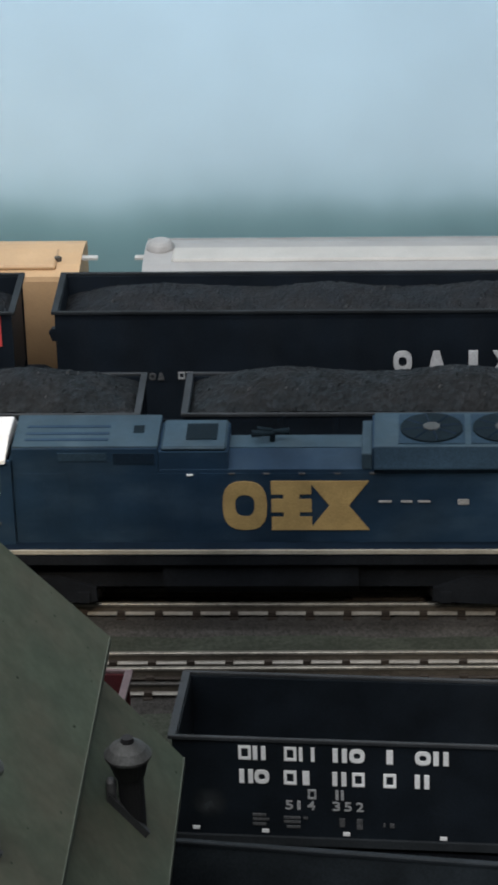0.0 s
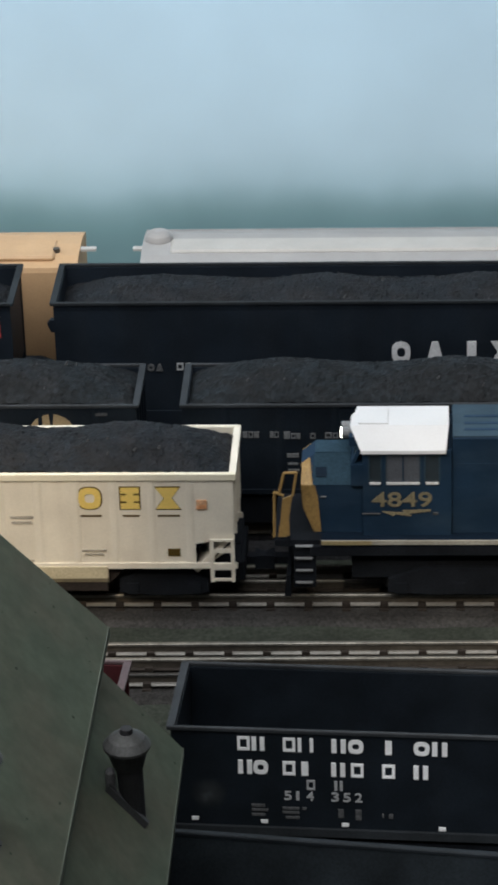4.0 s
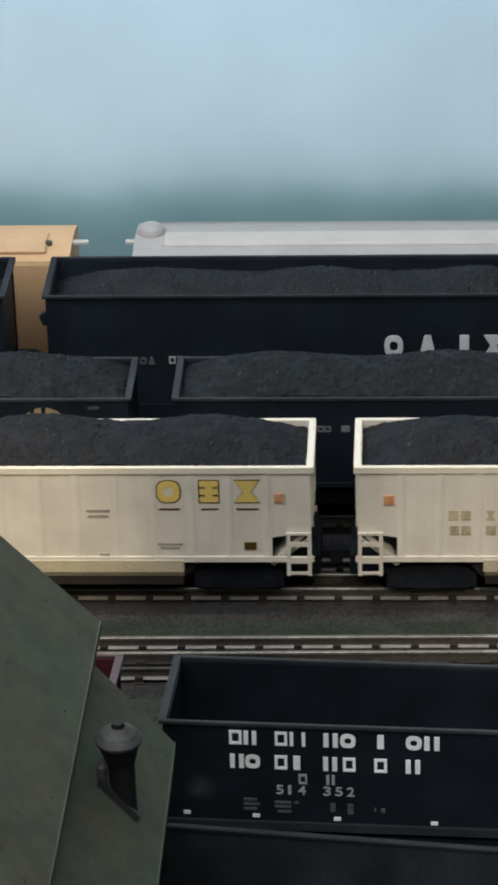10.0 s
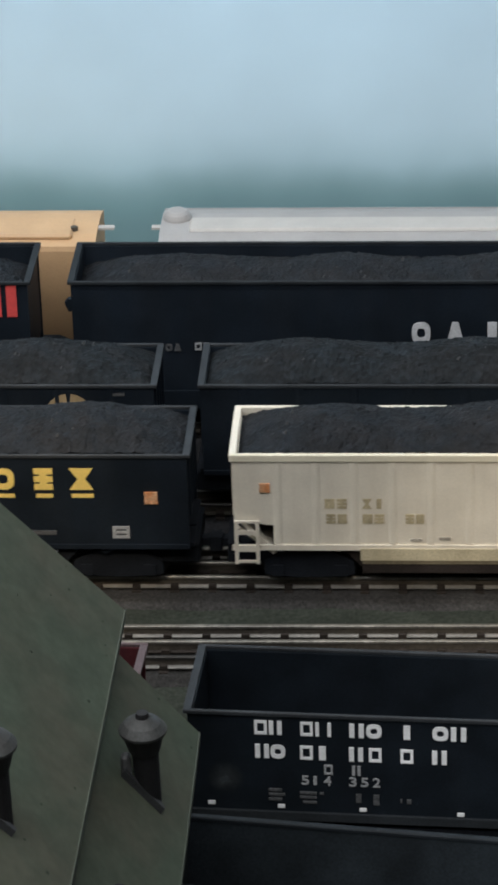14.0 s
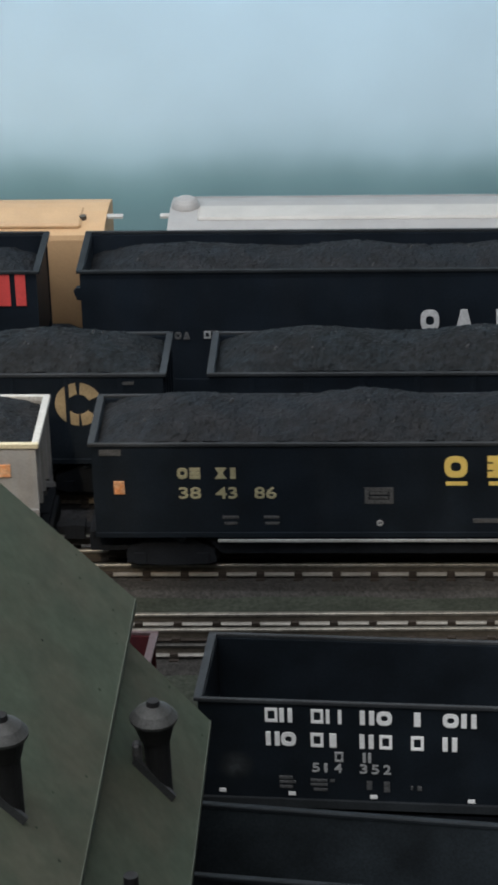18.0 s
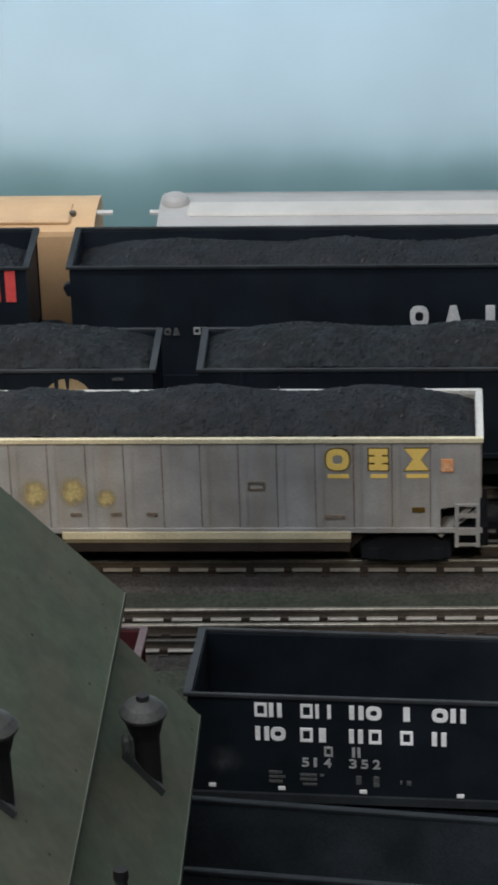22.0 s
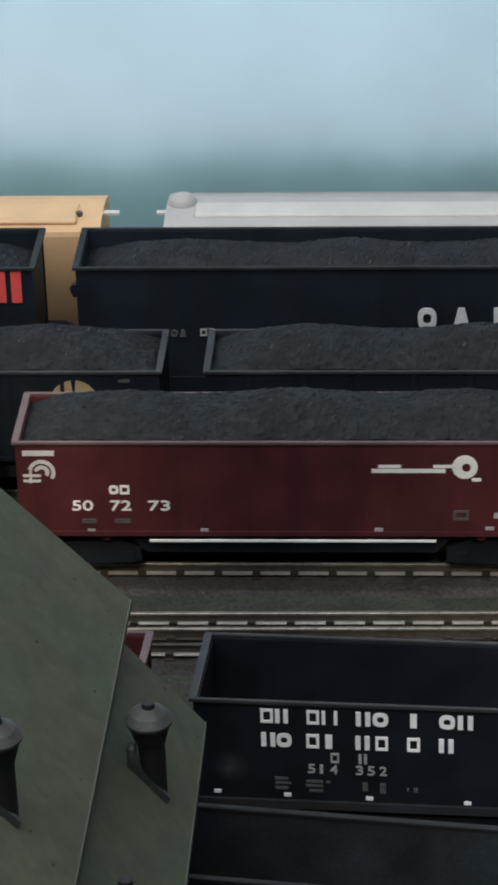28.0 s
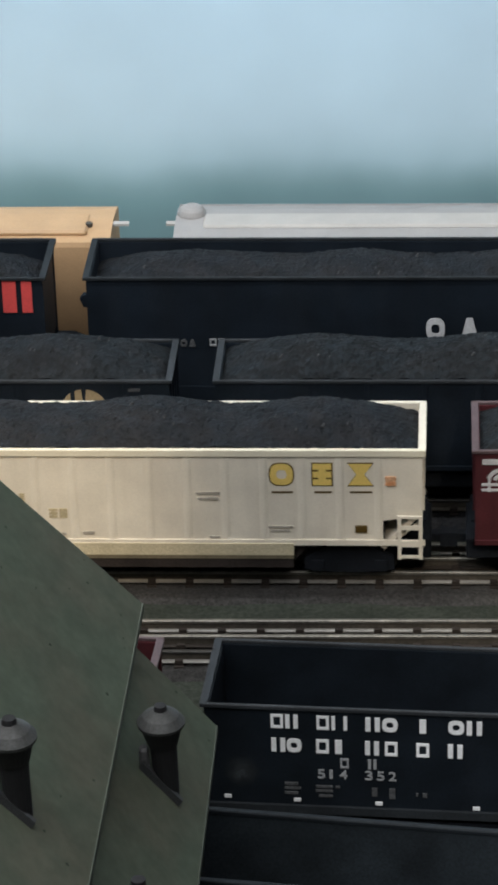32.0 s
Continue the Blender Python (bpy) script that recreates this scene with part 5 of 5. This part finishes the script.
    letters(c, [("ring", 0.0765 - x0, 0.0884 - x0, 0.0690, 0.0840), ("wedge", 0.0985 - x0, 0.1095 - x0, 0.0690, 0.0840), ("post", 0.1215 - x0, 0.1330 - x0, 0.0690, 0.0840), ("bowtie", 0.1395 - x0, 0.1520 - x0, 0.0690, 0.0840)], y, PALE_INK, label="pale grey lettering shape")
    letters(c, [("ring", -0.0800 - x0, -0.0755 - x0, 0.0642, 0.0692), ("wedge", -0.0745 - x0, -0.0700 - x0, 0.0642, 0.0692)], y, DIM_INK, label="small dim lettering shape")
    letters(c, [("frame", -0.0612 - x0, -0.0568 - x0, 0.0648, 0.0698), ("bowtie", -0.0560 - x0, -0.0520 - x0, 0.0648, 0.0698)], y, GREY_INK, label="small pale lettering block")
    d, _, y = hopper("hopper_car", "tall black open hopper car with scarlet stripes", BLACK, DULL_RIM, (0.0115, 39.0, 0.72, COAL), "standing coal cars", load=((-0.36, 0.5, 0.08), (0.02, 1.0, 0.10), (0.3, 0.7, 0.10)), sag=0.0105, **tall)
    part("end_bracket", prism([(-L / 2 - 0.0030, 0.0958), (-L / 2 - 0.0008, 0.0985), (-L / 2 + 0.0025, 0.0985), (-L / 2 + 0.0025, 0.0900), (-L / 2 - 0.0008, 0.0900)], y + 0.0040, y + 0.0080, "y"), BLACK, c, "small black end bracket")
    x1 = -0.1640 - L / 2
    d.matrix_basis = pose(x1, 0.2005, 0)
    letters(d, [("block", -0.1798 - x1, -0.1732 - x1, 0.0885, 0.1100), ("block", -0.1920 - x1, -0.1832 - x1, 0.0885, 0.1100)], y, SCARLET, "stripe", "scarlet upright stripe")
    # an empty black hopper and an empty red one on the near siding
    e, _, y = hopper("hopper_car", "empty black open hopper car with white lettering", JET, BLACK_CHORD, None, "siding cars", ribs=0, open_ends=False, half=0.0320, rim=0.0955)
    turn = -3.35
    ux, uy = math.cos(radians(turn)), math.sin(radians(turn))
    e.matrix_basis = pose(-0.0315 + ux * L / 2, -0.2725 + uy * L / 2, 0, 0, 0, turn)
    x2 = -0.0335 + L / 2

    def row(text, z0, z1, shift=0.0):
        letters(e, [(kind, p - x2, q - x2, z0, z1) for kind, p, q in text], y, WHITE_INK, label="bold white lettering shape")

    row([("frame", 0.0020, 0.0083), ("pair", 0.0093, 0.0157), ("frame", 0.0250, 0.0312), ("block", 0.0325, 0.0343), ("block", 0.0385, 0.0403), ("pair", 0.0494, 0.0566), ("ring", 0.0577, 0.0655), ("post", 0.0748, 0.0811), ("ring", 0.0905, 0.0985), ("pair", 0.0997, 0.1073)], 0.0836, 0.0916)
    row([("pair", 0.0021, 0.0091), ("ring", 0.0097, 0.0173), ("frame", 0.0246, 0.0310), ("post", 0.0325, 0.0391), ("pair", 0.0491, 0.0561), ("frame", 0.0590, 0.0653), ("frame", 0.0747, 0.0811), ("pair", 0.0904, 0.0977)], 0.0696, 0.0776)
    letters(e, [("frame", 0.0365 - x2, 0.0408 - x2, 0.0612, 0.0668), ("pair", 0.0505 - x2, 0.0547 - x2, 0.0612, 0.0668)], y, GREY_INK, label="grey lettering shape")
    for ch, p in zip("514352", (0.0250, 0.0310, 0.0362, 0.0489, 0.0548, 0.0608)):
        writing(ch, 0.0075, GREY_INK, e, p - x2, y - 0.0002, 0.0534, wide=0.0017 if ch == "1" else 0.0038)
    letters(e, [("block", 0.0083 - x2, 0.0150 - x2, 0.0500, 0.0515), ("block", 0.0083 - x2, 0.0165 - x2, 0.0475, 0.0488), ("block", 0.0083 - x2, 0.0150 - x2, 0.0445, 0.0460), ("block", 0.0240 - x2, 0.0325 - x2, 0.0490, 0.0503), ("block", 0.0240 - x2, 0.0325 - x2, 0.0465, 0.0478),
                ("block", 0.0255 - x2, 0.0325 - x2, 0.0435, 0.0448), ("block", 0.0340 - x2, 0.0362 - x2, 0.0490, 0.0503), ("block", 0.0523 - x2, 0.0550 - x2, 0.0450, 0.0500), ("block", 0.0610 - x2, 0.0640 - x2, 0.0440, 0.0500), ("block", 0.0745 - x2, 0.0755 - x2, 0.0460, 0.0480), ("block", 0.0778 - x2, 0.0800 - x2, 0.0455, 0.0480)], y, DIM_INK, "data_line", "rubbed data line")
    letters(e, [("block", p - x2, p + 0.0036 - x2, z, z + 0.0019) for p, z in ((-0.0225, 0.0408), (0.0128, 0.0402), (0.0540, 0.0398), (0.1030, 0.0392))], y, WHITE_INK, "stencil", "small white stencil block")
    # A pale blob is painted on the side in place of a reflection.
    patch(e, -0.0135 - x2, 0.0560, 0.0125, 0.0125, y, REFLECTION_BLOB, "smudge", "faint pale blob painted for a reflection")
    for ob in e.children:
        if ob.name.split(".")[0] in ("lettering", "data_line", "stencil"):
            ob.location.z -= 0.0012
    part("lower_rail", boxes((-L / 2, L / 2, y - 0.0018, y, SILL - 0.001, SILL + 0.0035)), DULL_RIM, e, "paler lower side rail")
    h, _, y = hopper("hopper_car", "empty black open hopper car beside the green-roofed building", FADED_BLACK, DARK_RIM, None, "siding cars", ribs=9, open_ends=False, half=0.0300, rim=0.0955, bar=0.0034)
    h.matrix_basis = pose(0.1266, -0.4430, 0, 0, 0, -7.0)
    g, _, y = hopper("hopper_car", "dark red empty open hopper car with dusty pink rim", RED, RED_CHORD, None, "siding cars", ribs=0, open_ends=False, half=0.0310, rim=0.0955)
    g.matrix_basis = pose(-0.0575 - ux * L / 2, -0.2710 - uy * L / 2, 0, 0, 0, turn)


standing_cars()


def covered_hopper(x_end, side, paint, hatch_mat, label, y=0.2900, length=0.36, bump=True):
    """A covered hopper: rounded roof with end bulges, hatch strip, running boards and slab sides; x_end is the end that shows."""
    car = thing("covered_hopper_car", label, "hopper car", "standing covered cars", pose(x_end - side * length / 2, y, 0))
    a, w = length / 2, 0.0310
    foot, inset = (SILL, 0.0015) if bump else (0.0210, 0.0062)
    body = prism([(-w, foot), (w, foot), (w, 0.0950), (w * 0.97, 0.0975), (w * 0.55, 0.1006), (0, 0.1016), (-w * 0.55, 0.1006), (-w * 0.97, 0.0975), (-w, 0.0950)], -a + inset, a - inset, "x")
    if not bump:
        # a rounded flank that draws in towards the sill
        flank = [(w * 0.97, 0.0972), (w * 0.99, 0.0950)] + [(w * (1 - 0.37 * u ** 2), 0.0940 - 0.0730 * u) for u in np.linspace(0, 1, 14)]
        body = prism([(-p, q) for p, q in flank[::-1]] + [(-w * 0.55, 0.1006), (0, 0.1016), (w * 0.55, 0.1006)] + flank, -a + inset, a - inset, "x")
        for face in body.faces:
            face.smooth = abs(face.normal.x) < 0.5 and face.normal.z < 0.2
        for edge in body.edges:
            edge.smooth = all(face.smooth for face in edge.link_faces)
    part("body", body, paint, car)
    for s in (-1, 1):
        if bump:
            part("roof_eave", boxes((-a + inset, a - inset, min(s * w, s * (w + 0.0014)), max(s * w, s * (w + 0.0014)), 0.0950, 0.0976)), paint, car, "eave moulding")
        if bump:
            dome, hx = None, s * (a - 0.0118)
            for z0, z1, r0, r1 in ((0.0985, 0.1028, 0.0100, 0.0094), (0.1028, 0.1052, 0.0094, 0.0082), (0.1052, 0.1070, 0.0082, 0.0062), (0.1070, 0.1080, 0.0062, 0.0034)):
                dome = rod((hx, 0.007, z0), (hx, 0.007, z1), r0, dome, 28, r1)
            part("end_hatch", dome, paint, car, "round domed end hatch")
        board = boxes((min(s * (a - 0.006), s * (a + 0.0045)), max(s * (a - 0.006), s * (a + 0.0045)), -0.0080, -0.0030, 0.0992, 0.1008))
        part("running_board", board, WHITE_HATCH, car, "end running board")
        coupler(car, s * a, s)
        for k in range(4 if bump else 0):
            yy = -w + 0.006 + k * 0.0165
            part("end_post", boxes((min(s * (a - 0.004), s * (a - 0.001)), max(s * (a - 0.004), s * (a - 0.001)), yy - 0.001, yy + 0.001, SILL, 0.0720)), paint, car)
    part("hatch_strip", boxes((-a + (0.0205 if bump else 0.022), a - (0.0205 if bump else 0.022), -0.0150 if bump else -0.0235, 0.0060, 0.0985, 0.1026), bevel=0.0014), hatch_mat, car, "long raised roof hatch")
    if not bump:
        part("latch", rod((a - 0.0215, -0.012, 0.1000), (a - 0.0215, -0.012, 0.1036), 0.0024, None, 12), RAIL_WEB, car, "small brown roof latch")
    for k in range(10 if bump else 0):
        x = -a + 0.03 + (length - 0.06) * k / 9
        part("side_rib", boxes((x - 0.0011, x + 0.0011, -w - 0.0008, -w, SILL + 0.002, 0.0948)), paint, car)
    part("hopper_bay", prism([(-a + 0.09, SILL), (-a + 0.10, SILL - 0.0155), (a - 0.10, SILL - 0.0155), (a - 0.09, SILL)], -w * (0.8 if bump else 0.6), w * (0.8 if bump else 0.6), "y"), paint, car)
    for x in (-a + 0.045, a - 0.045):
        bogie(car, x)
    return car


covered_hopper(-0.1262, 1, TAN, TAN, "tan covered hopper car with smooth side and roof hatch", bump=False)
covered_hopper(-0.0923, -1, WHITE_CAR, WHITE_HATCH, "light grey covered hopper car with long roof hatch", length=0.42)


# ---- the green-roofed building in the foreground ----
def roof_slab(x_eave, z_eave, slope, x_ridge, y0, y1, thick):
    """One slope of a roof from its eave up to the ridge, with its thickness below."""
    z_ridge = z_eave + slope * abs(x_eave - x_ridge)
    return prism([(x_eave, z_eave), (x_ridge, z_ridge), (x_ridge, z_ridge - thick), (x_eave, z_eave - thick)], y0, y1, "y")


def building():
    b = thing("industrial_building", "two-tier building with steep dull green roofs", "building")
    y0, y1 = -0.760, -0.420
    ridge = -0.150
    s_up, s_low = 1.03, 1.19
    up_e, up_z, low_e, low_z = -0.0461, 0.2209, -0.0150, 0.1565
    t = 0.0035
    # the upper tier sits a touch askew on the lower one
    skew = Matrix.Translation((up_e, y1, 0)) @ pose(0, 0, 0, 0, 0, -0.65) @ Matrix.Translation((-up_e, -y1, 0))
    part("upper_roof", roof_slab(up_e, up_z, s_up, ridge, y0, y1, t), ROOF_GREEN, b, "steep green upper roof")
    part("upper_roof", roof_slab(2 * ridge - up_e, up_z, s_up, ridge, y0, y1, t), ROOF_GREEN, b, "steep green upper roof")
    low_r = -0.075
    part("lower_roof", roof_slab(low_e, low_z, s_low, low_r, y0, y1, t), ROOF_GREEN, b, "green lower lean-to roof")
    part("lower_roof", roof_slab(2 * ridge - low_e, low_z, s_low, 2 * ridge - low_r, y0, y1, t), ROOF_GREEN, b, "green lower lean-to roof")
    for xe, ze in ((up_e, up_z), (low_e, low_z), (2 * ridge - up_e, up_z), (2 * ridge - low_e, low_z)):
        trim = part("eave_trim", boxes((xe - 0.0001, xe + 0.0005, y0, y1, ze - t - 0.0003, ze + 0.0003)), ROOF_EDGE, b, "pale worn eave edge")
        if ze == up_z:
            trim.matrix_basis = skew
    part("upper_wall", boxes((-0.230, -0.070, y0 + 0.008, y1 - 0.006, TOP, up_z + 0.006)), WALL_GREEN, b, "grey-green boarded wall")
    part("lower_wall", boxes((-0.2560, -0.0440, y0 + 0.010, y1 - 0.008, TOP, low_z - 0.003)), WALL_GREEN, b, "grey-green boarded wall")
    part("gable", prism([(-0.230, up_z + 0.004), (-0.070, up_z + 0.004), (ridge, up_z + s_up * 0.082)], y1 - 0.010, y1 - 0.006, "y"), WALL_GREEN, b, "gable wall")
    part("gable", prism([(-0.230, up_z + 0.004), (-0.070, up_z + 0.004), (ridge, up_z + s_up * 0.082)], y0 + 0.006, y0 + 0.010, "y"), WALL_GREEN, b, "gable wall")

    for ob in b.children:
        if ob.name.startswith(("upper", "gable")):
            ob.matrix_basis = skew

    # dark flecks where the roof card has worn
    rng = random.Random(5)
    for name, xe, ze, slope, far_x, count in (("upper_roof_fleck", up_e, up_z, s_up, -0.120, 40), ("lower_roof_fleck", low_e, low_z, s_low, -0.045, 9)):
        out = Vector((slope, 0, 1)).normalized()
        bm = None
        for _ in range(count):
            x, y, r = rng.uniform(far_x, xe - 0.002), rng.uniform(-0.740, y1 - 0.004), rng.uniform(0.0003, 0.0009)
            at = Vector((x, y, ze + slope * (xe - x)))
            bm = rod(at - out * 0.0003, at + out * 0.0001, r, bm, 6)
        fleck = tagged(part(name, bm, ROOF_FLECK, b, "dark worn flecks"), kind="stuff")
        if ze == up_z:
            fleck.matrix_basis = skew

    def vent(x, y, z, slope, slim=False):
        """A roof vent: flashing along the slope, a dark stack with a pale side, a cone cap and a knob."""
        v = thing("roof_vent", "dark roof vent with grey conical cap", "roof vent", "roof vents", pose(x, y, z))
        h = 0.0090
        part("flashing", prism([(-h - 0.001, h * slope + 0.0008), (h * 0.82 - 0.001, -h * 0.82 * slope + 0.0012), (h * 0.82 + 0.0010, -h * 0.82 * slope + 0.0038), (-h + 0.0010, h * slope + 0.0036)], -0.0054, -0.0030, "y"), VENT_BASE, v, "dark flashing strip")
        part("flue", rod((0.0016, 0, -0.006), (0.0004, 0, 0.0250), 0.0051, None, 22, 0.0060), VENT_DARK, v, "black stack")
        if slim:
            part("pipe", rod((0, 0, 0.0250), (0, 0, 0.0375), 0.0042, None, 14, 0.0022), VENT_CAP, v, "grey pipe neck")
            part("knob", rod((0, 0, 0.0375), (0, 0, 0.0418), 0.0031, None, 14, 0.0029), VENT_DARK, v, "dark pipe end")
            return v
        part("collar", rod((0.0004, 0, 0.0215), (0, 0, 0.0315), 0.0066, None, 24, 0.0094), VENT_DARK, v, "black flared collar")
        # Added pale slab: the light reflected on the stack's left side.
        part("stay", boxes((-0.0098, -0.0058, -0.0035, 0.0020, 0.0060, 0.0200), bevel=0.0012), VENT_GLEAM, v, "added pale slab for light on the stack side")
        cap = rod((0, 0, 0.0310), (0, 0, 0.0324), 0.0102, None, 28, 0.0104)
        rod((0, 0, 0.0324), (0, 0, 0.0356), 0.0104, cap, 28, 0.0078)
        rod((0, 0, 0.0356), (0, 0, 0.0382), 0.0078, cap, 28, 0.0034)
        part("cap", cap, VENT_CAP, v, "grey domed cap")
        part("knob", rod((0, 0, 0.0380), (0, 0, 0.0404), 0.0031, None, 14, 0.0026), VENT_DARK, v, "dark cap knob")
        return v

    for x, y, slim in ((-0.0319, -0.4985, False), (-0.0302, -0.6240, True)):
        vent(x, y, low_z + s_low * (low_e - x), s_low, slim)
    for y in (-0.6240, -0.7250):
        v = vent(-0.0740, y, up_z + s_up * 0.0279, s_up)
        v.matrix_basis = skew @ v.matrix_basis
    return b


building()


# ---- ceiling lamp body ----
lamp = thing("ceiling_light", "long white ceiling light fitting", "ceiling light", at=pose(-0.42, -1.0, 0))
part("housing", boxes((-0.95, 0.95, -0.50, 0.50, 1.50, 1.60)), PLASTER, lamp)
# Casing of the strip light added to brighten the backdrop.
wash = thing("backdrop_strip", "added, unseen strip light that brightens the backdrop", "strip light", at=pose(-0.70, -0.05, 0.95, 55))
part("housing", boxes((-1.33, 1.33, -0.035, 0.035, 0.004, 0.03)), PLASTER, wash)


def motions():
    """The train rolls to the right; its wheelsets turn as they roll."""
    def run(t):
        for (ta, xa), (tb, xb) in zip(TRAVEL, TRAVEL[1:]):
            if ta <= t <= tb:
                return xa + (xb - xa) * (t - ta) / (tb - ta)
        return TRAVEL[-1][1]

    for car, wheels in TRAIN:
        x0 = car.location.x
        walk(car, [(t, pose(x0 + x, 0, 0)) for t, x in TRAVEL])
        for w in wheels:
            p = w.location.copy()
            walk(w, [(k * 0.2, pose(p.x, p.y, p.z, 0, math.degrees(run(k * 0.2) / 0.0092), 0)) for k in range(161)])


motions()
